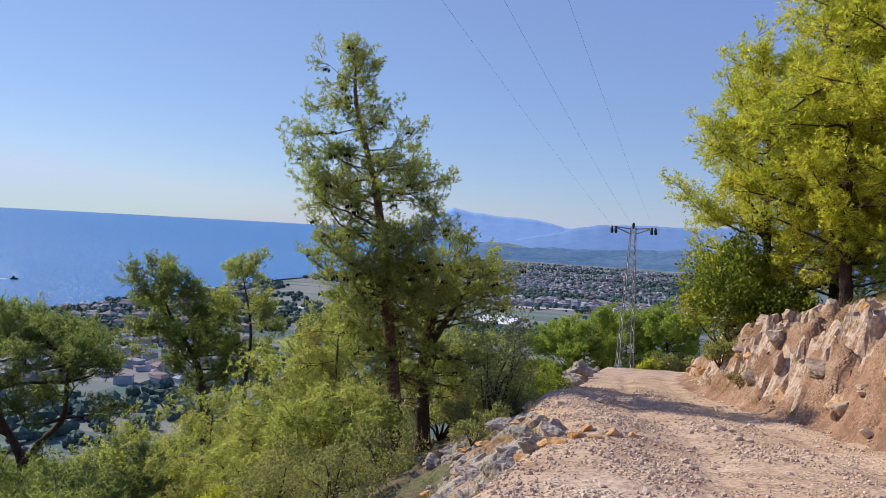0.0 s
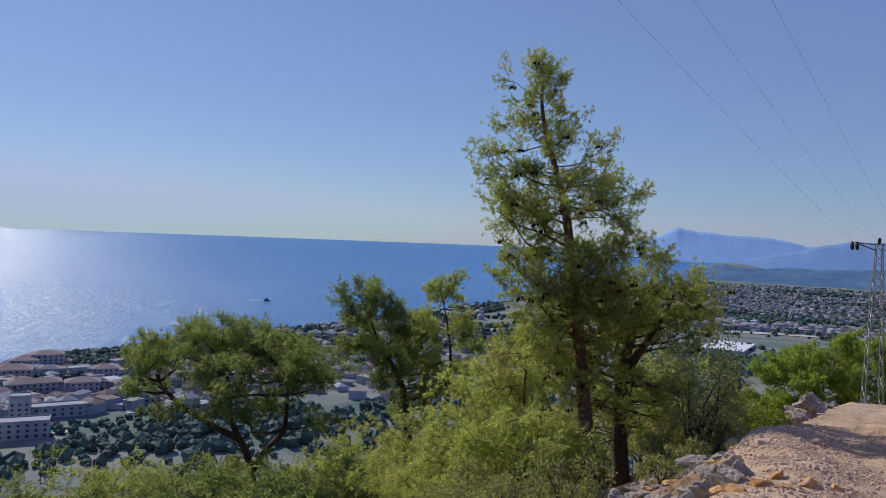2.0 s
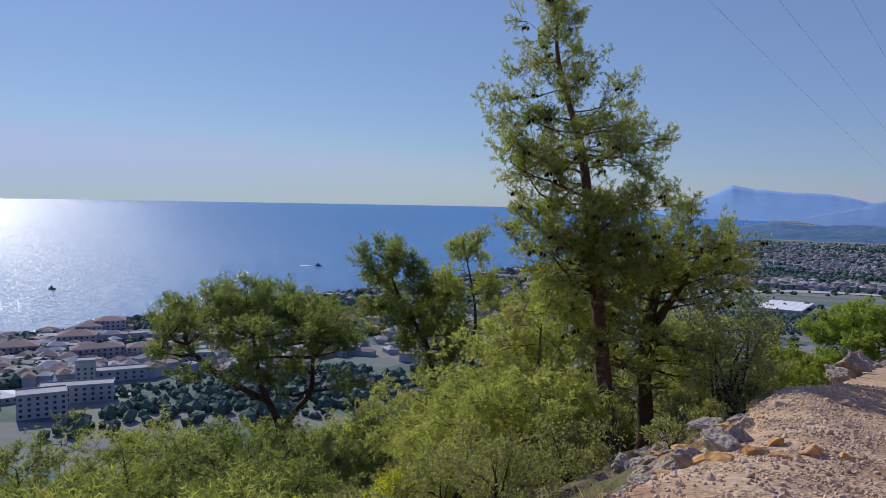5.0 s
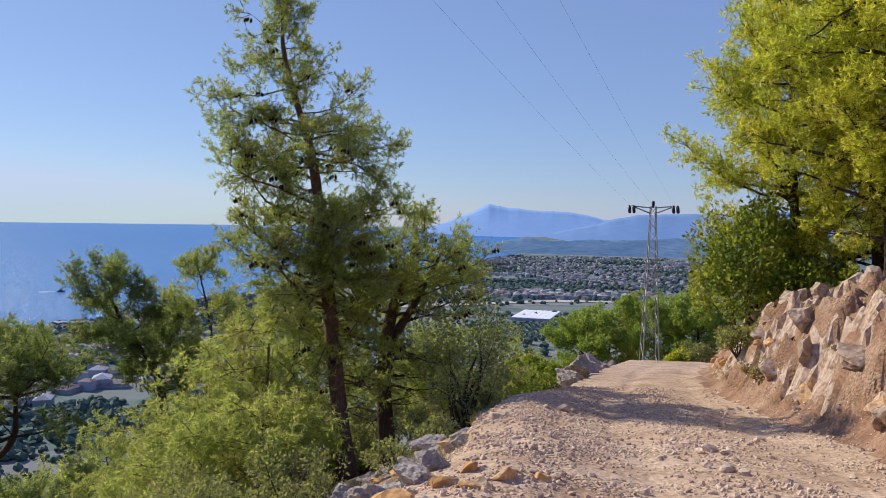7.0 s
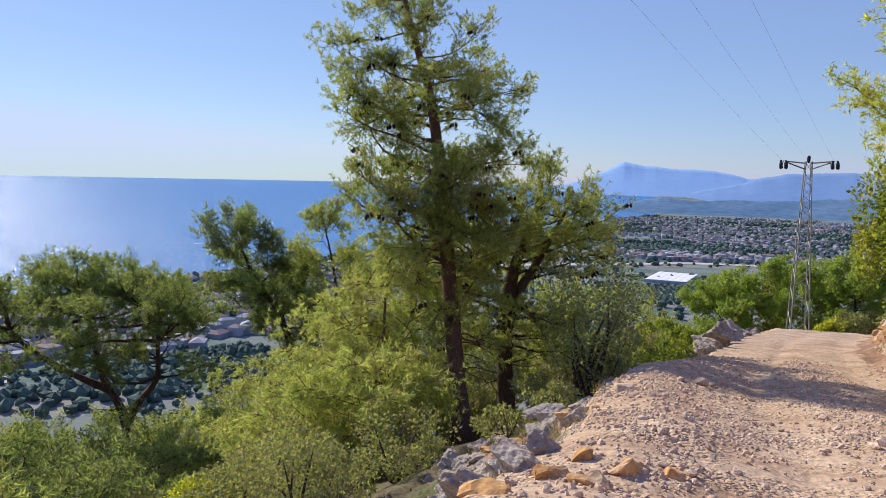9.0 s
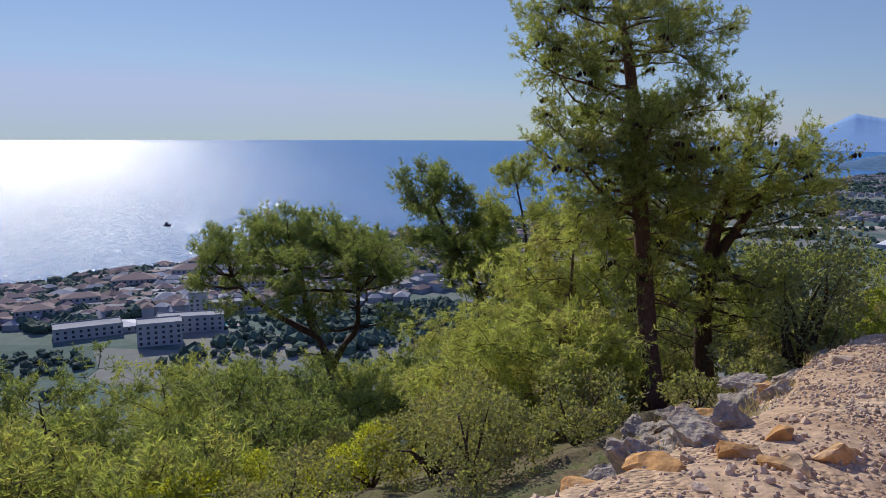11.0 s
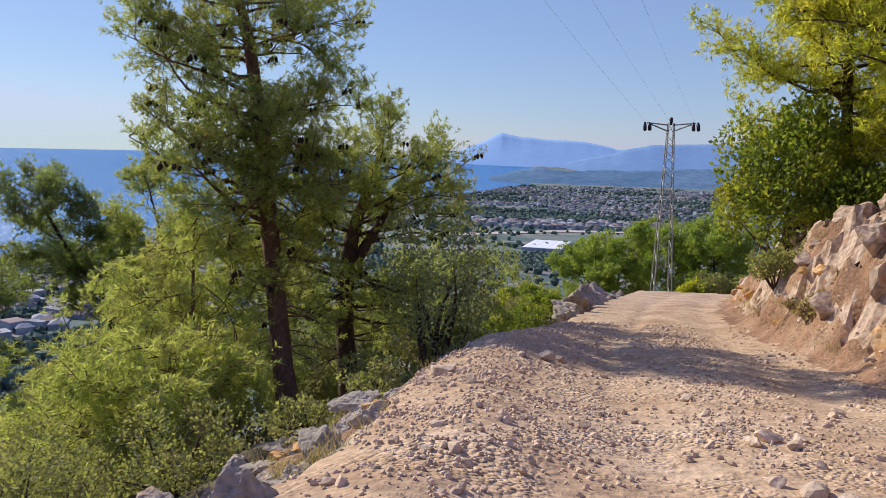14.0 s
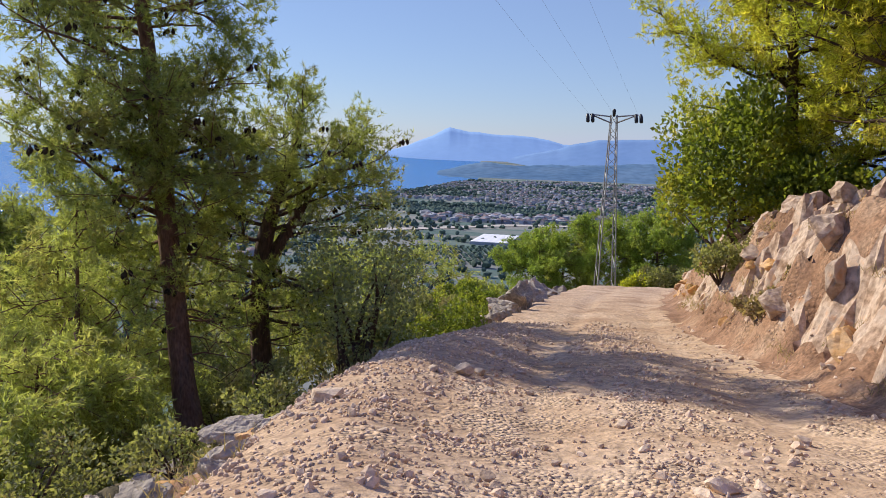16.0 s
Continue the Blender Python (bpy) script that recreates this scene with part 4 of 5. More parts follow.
    shrub("bush", (x, y), (s, s, h), mt, lb, 300 + i, int(3000 * s * h) + 700, 0.03 + 0.003 * math.hypot(x, y + 9), 8)


# ---- pylon and wires ----
def build_pylon(x, y, height):
    b = np.array([x, y, float(ground_height(x, y)) - 0.3])
    tower = empty("power_pylon", b, "slender steel lattice power pylon with crossarm", "pylon")
    h = height + 0.3
    half = lambda z: 0.52 - 0.37 * z / h

    def corner(k, z):
        w = half(z)
        return np.array([(-w, -w), (w, -w), (w, w), (-w, w)][k] + (z,))

    for k in range(4):
        s = Soup()
        s.tube([corner(k, 0), corner(k, h)], [0.038, 0.028], 4, 0)
        part("leg", s.mesh("leg", M_STEEL), tower)
    zs = [0.25]
    while zs[-1] < h - 0.3:
        zs.append(zs[-1] + max(0.42, 1.5 * half(zs[-1])))
    zs[-1] = h - 0.1
    for i in range(len(zs) - 1):
        for k in range(4):
            s = Soup()
            a, c = (k, (k + 1) % 4) if (i + k) % 2 else ((k + 1) % 4, k)
            s.tube([corner(a, zs[i]), corner(c, zs[i + 1])], [0.015, 0.015], 4, 0)
            part("brace", s.mesh("brace", M_STEEL), tower)
    ax = np.array([0.98, -0.2, 0])
    for sgn in (-1, 1):
        for z0, z1, off in ((h - 0.45, h + 0.02, 0.1), (h - 0.1, h + 0.02, 0.1)):
            s = Soup()
            s.tube([ax * sgn * 0.12 + (0, 0, z0), ax * sgn * 1.3 + (0, 0, z1)], [0.04, 0.035], 4, 0)
            part("crossarm", s.mesh("crossarm", M_STEEL), tower)
    for off, z in ((-1.3, h - 0.02), (0, h + 0.25), (1.3, h - 0.02)):
        s = Soup()
        top = ax * off + (0, 0, z)
        if off == 0:
            s.tube([top - (0, 0, 0.35), top - (0, 0, 0.2), top, top + (0, 0, 0.08)], [0.05, 0.09, 0.10, 0.05], 8, 0)
        else:
            for dx in (-0.13, 0.13):
                q = top + ax * dx
                s.tube([q + (0, 0, 0.08), q, q - (0, 0.10, 0.12), q - (0, 0.2, 0.36), q - (0, 0.2, 0.42)], [0.05, 0.09, 0.10, 0.10, 0.05], 8, 0)
        part("insulator", s.mesh("insulator", M_BLACK, True), tower, "black insulator")
    return b, ax, h


PB, PAX, PH = build_pylon(8.84, 34.8, 10.0)
for off in (-1.3, 0.0, 1.3):
    start = PB + PAX * off + (0, 0, PH)
    end = np.array([-14.0 + off * 0.95, -36.0 - off * 0.3, 13.5])
    pts = [start + (end - start) * u - np.array([0, 0, 1.5 * 4 * u * (1 - u) * 0.35]) for u in np.linspace(0, 1, 40)]
    s = Soup()
    s.tube(pts, [0.0026] * 40, 5, 0)
    tagged(new("power_line", s.mesh("power_line", M_WIRE)), "thin dark overhead power line", "cable", "overhead lines")


# ---- rocks and stones ----
def rock_mesh(name, seed, mat, rough=0.28, sub=3, flat=0.75):
    rng = np.random.default_rng(seed)
    bm = bmesh.new()
    bmesh.ops.create_icosphere(bm, subdivisions=sub, radius=1)
    off = Vector(rng.uniform(-50, 50, 3))
    planes = [(Vector(rng.normal(size=3)).normalized(), rng.uniform(0.42, 0.8)) for _ in range(15)]
    for v in bm.verts:
        for nrm, dist in planes:
            k = v.co.dot(nrm) - dist
            if k > 0:
                v.co -= nrm * k * 0.97
        v.co *= 1 + rough * 0.55 * (noise.fractal(v.co * 2.2 + off, 0.9, 2.0, 4))
        v.co.z *= flat
    me = bpy.data.meshes.new(name)
    bm.to_mesh(me)
    bm.free()
    me.materials.append(mat)
    return me


GREY_ROCKS = [rock_mesh("grey_rock", 560 + i, M_GREY, 0.5, 4) for i in range(6)]
LIME_ROCKS = [rock_mesh("limestone", 500 + i, M_LIME, 0.35, 3) for i in range(6)]
ORANGE_ROCKS = [rock_mesh("ochre_rock", 520 + i, M_ORANGE, 0.35, 3) for i in range(3)]
SMALL = [rock_mesh("stone", 540 + i, M_STONE1, 0.3, 2, 0.9) for i in range(6)]


def rock(x, y, size, kind, sink, turn, label, group, tilt=0.0, lift=None):
    me = {"lime": LIME_ROCKS, "grey": GREY_ROCKS, "orange": ORANGE_ROCKS}[kind][int(turn * 7 + size[0] * 31) % (3 if kind == "orange" else 6)]
    ob = new("rock", me)
    z = float(ground_height(x, y)) if lift is None else lift
    ob.matrix_world = Matrix.LocRotScale((x, y, z + size[2] * (0.6 - sink)), Euler((tilt, tilt * 0.6, turn)), size)
    return tagged(ob, label, "rock", group)


# grey boulders along the outer edge
for x, y, s, k in [(-1.95, -3.2, (0.2, 0.36, 0.24), "grey"), (-2.2, -3.9, (0.34, 0.30, 0.26), "grey"), (-1.62, -2.55, (0.16, 0.3, 0.2), "grey"), (-2.75, -3.2, (0.22, 0.26, 0.2), "grey"), (-3.0, -2.2, (0.3, 0.22, 0.2), "grey"),
                   (-3.5, -0.6, (0.28, 0.3, 0.2), "grey"), (-4.5, 1.9, (0.2, 0.16, 0.15), "grey"), (-3.9, 1.7, (0.4, 0.2, 0.18), "grey"), (-1.85, -1.05, (0.17, 0.13, 0.14), "orange"), (-2.5, -5.6, (0.4, 0.34, 0.28), "grey"),
                   (-3.3, -7.2, (0.38, 0.36, 0.3), "grey"), (-2.0, 2.4, (0.34, 0.2, 0.2), "grey"), (-1.6, 3.6, (0.3, 0.2, 0.16), "grey"), (-2.9, -4.6, (0.26, 0.3, 0.2), "grey"), (-3.9, -8.6, (0.34, 0.3, 0.25), "grey")]:
    rock(x, y, s, k, 0.5, x * 3 + y, "weathered grey limestone boulder at the track edge", "edge boulders", 0.2)
for x, y, s in [(-1.62, -6.4, (0.2, 0.17, 0.2)), (-1.4, -6.0, (0.13, 0.16, 0.2)), (-1.08, -6.2, (0.2, 0.15, 0.2)), (-0.8, -6.1, (0.1, 0.09, 0.1)), (-1.95, -6.75, (0.22, 0.2, 0.18)), (-1.3, -6.55, (0.2, 0.15, 0.12)), (-2.3, -6.9, (0.2, 0.18, 0.14))]:
    rock(x, y, s, "orange", 0.72, x * 5 + y, "ochre-stained rock broken out of the edge", "edge boulders", 0.3)
for x, y, s in [(-1.84, -6.05, (0.2, 0.3, 0.2)), (-1.72, -5.55, (0.16, 0.24, 0.2)), (-2.1, -6.4, (0.24, 0.2, 0.2)), (-2.35, -5.2, (0.22, 0.28, 0.2)), (-1.85, -4.6, (0.15, 0.34, 0.16))]:
    rock(x, y, s, "grey", 0.45, x * 3 + y, "weathered grey limestone boulder at the track edge", "edge boulders", 0.35)
edge_rng = np.random.default_rng(57)
for i in range(64):
    y = -8.5 + 10.5 * edge_rng.random()
    x = float(left_edge(y)) - edge_rng.uniform(0.1, 2.3)
    k = 0.07 + 0.19 * edge_rng.random() ** 1.8
    rock(x, y, (k * edge_rng.uniform(0.8, 1.3), k * edge_rng.uniform(0.9, 1.6), k * edge_rng.uniform(0.6, 1.0)), "orange" if i % 7 == 0 else "grey", 0.5, edge_rng.uniform(0, 6),
         "grey limestone rock on the broken track shoulder", "edge boulders", edge_rng.uniform(-0.4, 0.4))
# outcrop on the outer edge farther on
for x, y, s in [(1.15, 9.0, (0.34, 0.45, 0.36)), (1.3, 10.0, (0.5, 0.6, 0.62)), (1.6, 11.3, (0.6, 0.8, 0.8)), (1.9, 13.0, (0.6, 0.9, 0.95)), (2.3, 15.0, (0.6, 0.9, 0.95)), (2.8, 17.0, (0.65, 1.0, 0.9)), (3.4, 19.4, (0.6, 1.0, 0.8)), (4.4, 23, (0.6, 0.9, 0.6)), (1.0, 11.8, (0.5, 0.6, 0.5)), (1.0, 9.6, (0.4, 0.4, 0.45))]:
    rock(x - 0.1, y, s, "grey", 0.36, x * 3 + y, "craggy grey limestone outcrop at the track edge", "edge outcrop", 0.35)
# standing stone and blocks at the foot of the cut bank
rock(4.5, 1.55, (0.17, 0.17, 0.42), "lime", 0.25, 1.0, "upright pale stone at the foot of the bank", "rocks of the cut bank", 0.1)
rng = np.random.default_rng(77)
for i in range(70):
    y = -6 + 28 * rng.random()
    e = rng.uniform(0.35, 2.1)
    x = float(right_edge(y)) + e
    s = 0.08 + 0.26 * rng.random() ** 1.6
    rock(x, y, (s * rng.uniform(0.7, 1.2), s * rng.uniform(0.9, 1.6), s * rng.uniform(0.7, 1.3)), "orange" if rng.random() < 0.25 or y > 12 else "lime", 0.6, rng.uniform(0, 6),
         "pale limestone block set in the red bank", "rocks of the cut bank", rng.uniform(-0.4, 0.4))

# loose stones
rng = np.random.default_rng(99)
for i in range(220):
    y = -11 + 14 * rng.random()
    lo, hi = float(left_edge(y)), float(right_edge(y))
    u = rng.beta(1.1, 1.6) if rng.random() < 0.75 else rng.uniform(0.86, 1.1)
    x = lo + u * (hi - lo)
    s = 0.02 + 0.04 * rng.random() ** 2.5
    ob = new("stone", SMALL[i % 6])
    ob.matrix_world = Matrix.LocRotScale((x, y, float(ground_height(x, y)) + s * 0.25), Euler((0, 0, rng.uniform(0, 6))), (s * rng.uniform(0.8, 1.5), s * rng.uniform(0.8, 1.4), s * rng.uniform(0.7, 1.1)))
    tagged(ob, "loose pale stone lying on the track", "stone", "stones on the track")


for x, y, s, k in [(-1.1, -1.77, 0.15, 0), (0.0, 0.0, 0.12, 1), (1.37, -3.42, 0.10, 2), (1.22, -3.55, 0.08, 3), (1.5, -3.6, 0.07, 4), (1.16, -4.68, 0.10, 5), (1.3, -4.85, 0.08, 0), (1.2, -1.8, 0.07, 1),
                   (1.0, -4.55, 0.07, 2), (1.62, -3.35, 0.06, 3), (0.2, 0.25, 0.08, 4), (-0.3, -0.2, 0.07, 5), (2.4, -2.2, 0.08, 1), (3.3, -4.4, 0.13, 2), (3.6, -3.6, 0.1, 4)]:
    ob = new("stone", SMALL[k])
    ob.matrix_world = Matrix.LocRotScale((x, y, float(ground_height(x, y)) + s * 0.3), Euler((0.1, 0.15, x * 7 + y)), (s * 1.25, s, s * 0.75))
    tagged(ob, "larger tan stone lying on the track", "stone", "stones on the track")


def pebble_field(name, n, small, large, power, sides, label, seed):
    """Crushed stone strewn over the track; the wheel tracks stay almost bare."""
    rng = np.random.default_rng(seed)
    y = -12.5 + 20 * rng.random(n) ** 1.2
    lo, hi = left_edge(y), right_edge(y)
    u = np.where(rng.random(n) < 0.8, rng.beta(1.1, 1.5, n) * 1.07 - 0.07, rng.uniform(0, 1.15, n))
    keep = rng.random(n) > 0.95 * (np.exp(-((u - 0.44) / 0.08) ** 2) + np.exp(-((u - 0.84) / 0.09) ** 2))
    x, y = (lo + u * (hi - lo))[keep], y[keep]
    heaps = rng.random(len(x)) < 0.45 + 2.2 * fbm(x * 1.1, y * 1.1, 3, 44)
    x, y = x[heaps], y[heaps]
    n = len(x)
    s = small + large * rng.random(n) ** power
    z = ground_height(x, y)
    bm = bmesh.new()
    if sides == 20:
        bmesh.ops.create_icosphere(bm, subdivisions=1, radius=1)
    else:
        bmesh.ops.create_cube(bm, size=1.35)
        bmesh.ops.triangulate(bm, faces=bm.faces)
    body = np.array([v.co[:] for v in bm.verts])
    fc = np.array([[v.index for v in f.verts] for f in bm.faces])
    bm.free()
    k = len(body)
    v = (body[None] * rng.uniform(0.75, 1.2, (n, k, 1)) + rng.normal(size=(n, k, 3)) * 0.10) * rng.uniform(0.65, 1.25, (n, 1, 3)) * s[:, None, None]
    for p, q in ((0, 1), (0, 2), (1, 2)):
        a = rng.uniform(0, 6.28, n)[:, None]
        v[..., p], v[..., q] = v[..., p] * np.cos(a) - v[..., q] * np.sin(a), v[..., p] * np.sin(a) + v[..., q] * np.cos(a)
    v += np.stack([x, y, z + s * 0.15], -1)[:, None]
    f = (np.arange(n)[:, None, None] * k + fc[None]).reshape(-1, 3)
    tagged(new(name, mesh_of(name, v.reshape(-1, 3), f, M_STONE, None, sides != 20)), label, "gravel", kind="stuff")


pebble_field("gravel", 30000, 0.007, 0.014, 2.0, 12, "crushed pale stone scattered over the track", 5)
pebble_field("coarse_gravel", 9500, 0.016, 0.026, 3.0, 20, "coarser broken stone lying on the track", 6)


def dry_grass():
    """Tufts of dead grass and pine straw on the bank and along the edges."""
    rng = np.random.default_rng(41)
    y = rng.uniform(-10, 16, 520)
    e = np.where(rng.random(520) < 0.7, rng.uniform(0.3, 4.5, 520), 0)
    x = np.where(e > 0, right_edge(y) + e, left_edge(y) - rng.uniform(0.1, 2.2, 520))
    c = np.stack([x, y, ground_height(x, y)], -1)
    c = np.repeat(c, 5, 0) + rng.normal(size=(2600, 3)) * np.array([0.07, 0.07, 0])
    v, f = needles(c, np.tile([[0, 0, 1.0]], (2600, 1)), 7, 0.17, 0.008, rng, 0.9)
    tagged(new("dry_grass", mesh_of("dry_grass", v, f, M_DRY)), "dry straw-coloured grass tufts on the bank", "grass", kind="stuff")


dry_grass()


# ---- the coastal plain ----
def plain_point(bearing, elevation):
    r = 128.3 / math.tan(radians(-elevation))
    b = radians(bearing)
    x, y = r * math.sin(b), r * math.cos(b) - 10
    return np.array([x, y, float(ground_height(x, y))])


def roof_mesh(w, d, h, kind):
    s = Soup()
    if kind == "hip":
        o, k = 0.5, d * 0.17
        v = [(-w / 2 - o, -d / 2 - o, h), (w / 2 + o, -d / 2 - o, h), (w / 2 + o, d / 2 + o, h), (-w / 2 - o, d / 2 + o, h), (-w / 2 + d / 2, 0, h + k), (w / 2 - d / 2, 0, h + k)]
        s.add(v, [(0, 1, 5, 4), (1, 2, 5), (2, 3, 4, 5), (3, 0, 4), (3, 2, 1, 0)])
    else:
        s.box((0, 0, h + 0.15), (w + 0.4, d + 0.4, 0.3))
        for sx, sy, cx, cy in ((w + 0.4, 0.3, 0, d / 2), (w + 0.4, 0.3, 0, -d / 2), (0.3, d, w / 2, 0), (0.3, d, -w / 2, 0)):
            s.box((cx, cy, h + 0.65), (sx, sy, 0.7))
    return s


PANE = Soup()
PANE.box((0, 0, 0), (1.6, 0.3, 1.5))
PANE_MESH = PANE.mesh("window", M_GLASSDARK)


def building(name, bearing, elevation, w, d, storeys, turn, roof, wall_mat, roof_mat, label, group="hotels by the shore"):
    at = plain_point(bearing, elevation)
    b = empty(name, at, label, "building", group)
    b.rotation_euler = (0, 0, radians(turn))
    h = 3.2 * storeys + 0.6
    s = Soup()
    s.box((0, 0, h / 2 - 1), (w, d, h + 2))
    part("wall", s.mesh("wall", wall_mat), b)
    part("roof", roof_mesh(w, d, h, roof).mesh("roof", roof_mat), b)
    cols = max(2, min(9, int(w / 4)))
    for k in range(min(storeys, 4)):
        for c in range(cols):
            p = part("window", PANE_MESH, b)
            p.location = ((c + 0.5) / cols * w - w / 2, -d / 2 - 0.05, 3.2 * k + 2.0)
    return b


for row in [("hotel", -47.4, -14.1, 42, 14, 3, 42, "flat", M_WALL_HAZED, M_ROOFGREY, "long white hotel block with dark roof"), ("hotel", -46.8, -13.1, 12, 12, 5, 42, "flat", M_WALL_HAZED, M_ROOFGREY, "square white hotel tower block"),
            ("hotel", -49.6, -14.8, 26, 16, 4, 50, "flat", M_WALL_HAZED, M_ROOFGREY, "grey-white apartment block with flat roof"), ("hotel", -46.0, -11.5, 38, 16, 3, 52, "hip", M_WALL_HAZED, M_TILE_HAZED, "long hotel under a terracotta roof"),
            ("hotel", -47.2, -10.5, 30, 22, 3, 40, "hip", M_WALL_HAZED, M_TILE_HAZED, "shore hotel under a terracotta hipped roof"), ("hotel", -45.1, -9.8, 26, 18, 4, 45, "hip", M_WALL_HAZED, M_TILE_HAZED, "tall hotel under a terracotta roof"),
            ("hotel", -46.4, -9.9, 22, 16, 3, 38, "hip", M_WALL_HAZED, M_TILE_HAZED, "shore hotel under a terracotta hipped roof"), ("hotel", -44.8, -12.9, 46, 14, 2, 48, "flat", M_WALL_HAZED, M_ROOFGREY, "low long building with flat pale roof"),
            ("hotel", -41.5, -10.7, 20, 14, 3, 40, "hip", M_WALL_HAZED, M_TILE_HAZED, "beige hotel under a terracotta roof"), ("hotel", -54.6, -12.0, 26, 16, 3, 55, "hip", M_WALL_HAZED, M_TILE_HAZED, "beige hotel under a terracotta roof"),
            ("hotel", -52.9, -13.7, 34, 18, 1, 60, "hip", M_WALL_HAZED, M_SHEET, "low hall under a white roof"), ("hotel", -54.3, -13.8, 40, 18, 2, 58, "flat", M_WALL_HAZED, M_ROOFGREY, "low long building with flat pale roof"),
            ("hotel", -51.0, -11.0, 34, 20, 3, 45, "hip", M_WALL_HAZED, M_TILE_HAZED, "shore hotel under a terracotta hipped roof"), ("hotel", -43.0, -11.6, 24, 16, 3, 42, "hip", M_WALL_HAZED, M_TILE_HAZED, "beige hotel under a terracotta roof"),
            ("hotel", -57.5, -12.6, 24, 16, 3, 58, "hip", M_WALL_HAZED, M_TILE_HAZED, "beige hotel under a terracotta roof"), ("hotel", -39.5, -12.3, 26, 15, 3, 40, "flat", M_WALL_HAZED, M_ROOFGREY, "white apartment block with flat roof")]:
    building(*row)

for b, e, w, d in [(-45.4, -13.9, 18, 9), (-48.4, -10.25, 22, 12), (-39.0, -12.9, 16, 8)]:
    p = plain_point(b, e)
    s = Soup()
    s.box((0, 0, 0.35), (w + 8, d + 8, 0.7))
    pool = empty("swimming_pool", p, "turquoise hotel pool in a pale paved deck", "pool", "hotel pools")
    part("deck", s.mesh("deck", M_SAND), pool)
    s = Soup()
    s.box((0, 0, 0.62), (w, d, 0.3))
    part("water", s.mesh("water", M_POOL), pool)
    pool.rotation_euler = (0, 0, radians(45))


def greenhouse():
    p = plain_point(3.7, -7.1)
    hall = empty("greenhouse", p, "large white-roofed greenhouse among orchards", "greenhouse")
    hall.rotation_euler = (0, 0, radians(-14))
    w, d, spans = 52.0, 92.0, 6
    s = Soup()
    s.box((0, 0, 1.5), (w, d, 5))
    part("wall", s.mesh("wall", M_WALL_HAZED), hall)
    for k in range(spans):
        s = Soup()
        x0 = -w / 2 + w / spans * (k + 0.5)
        a = np.linspace(0, math.pi, 7)
        prof = [(x0 + math.cos(t) * w / spans / 2, 4.0 + 0.4 * math.sin(t)) for t in a]
        v = [(x, -d / 2, z) for x, z in prof] + [(x, d / 2, z) for x, z in prof]
        f = [(i, i + 7, i + 8, i + 1) for i in range(6)] + [tuple(range(7)), tuple(range(13, 6, -1))]
        s.add(v, f)
        part("roof_span", s.mesh("roof_span", M_SHEET), hall)


greenhouse()


def houses(name, xs, ys, label, seed, size=(7, 13), storeys=(1, 2)):
    """Far houses, each with walls and a hipped roof of its own."""
    rng = np.random.default_rng(seed)
    n = len(xs)
    w, d = rng.uniform(*size, n), rng.uniform(size[0] * 0.8, size[1] * 0.8, n)
    w, d = np.maximum(w, d), np.minimum(w, d)
    h = 3.0 * rng.integers(storeys[0], storeys[1] + 1, n) + 0.6
    z = ground_height(xs, ys)
    k = np.where(rng.random(n) < 0.7, 0.25, 0.02) * d
    v = np.zeros((n, 14, 3))
    for j, (a, b) in enumerate([(-1, -1), (1, -1), (1, 1), (-1, 1)]):
        v[:, j] = np.stack([a * w / 2, b * d / 2, 0 * h - 2], 1)
        v[:, j + 4] = np.stack([a * w / 2, b * d / 2, h], 1)
        v[:, j + 8] = np.stack([a * (w / 2 + 0.4), b * (d / 2 + 0.4), h], 1)
    v[:, 12] = np.stack([-w / 2 + d / 2 * 0.9, 0 * h, h + k], 1)
    v[:, 13] = np.stack([w / 2 - d / 2 * 0.9, 0 * h, h + k], 1)
    a = rng.uniform(0, 3.14, n)
    cs, sn = np.cos(a)[:, None], np.sin(a)[:, None]
    v = np.stack([v[..., 0] * cs - v[..., 1] * sn + xs[:, None], v[..., 0] * sn + v[..., 1] * cs + ys[:, None], v[..., 2] + z[:, None]], -1)
    wf = [(0, 1, 5), (0, 5, 4), (1, 2, 6), (1, 6, 5), (2, 3, 7), (2, 7, 6), (3, 0, 4), (3, 4, 7)]
    rf = [(8, 9, 13), (8, 13, 12), (9, 10, 13), (10, 11, 12), (10, 12, 13), (11, 8, 12)]
    f = (np.arange(n)[:, None, None] * 14 + np.array(wf + rf)[None]).reshape(-1, 3)
    tile = np.where(rng.random(n) < 0.62, 1, 2)
    mi = np.concatenate([np.zeros((n, 8), int), np.repeat(tile[:, None], 6, 1)], 1).ravel()
    tagged(new(name, mesh_of(name, v.reshape(-1, 3), f, [M_WALL_HAZED, M_TILE_HAZED, M_ROOFGREY], mi)), label, "town", kind="stuff")


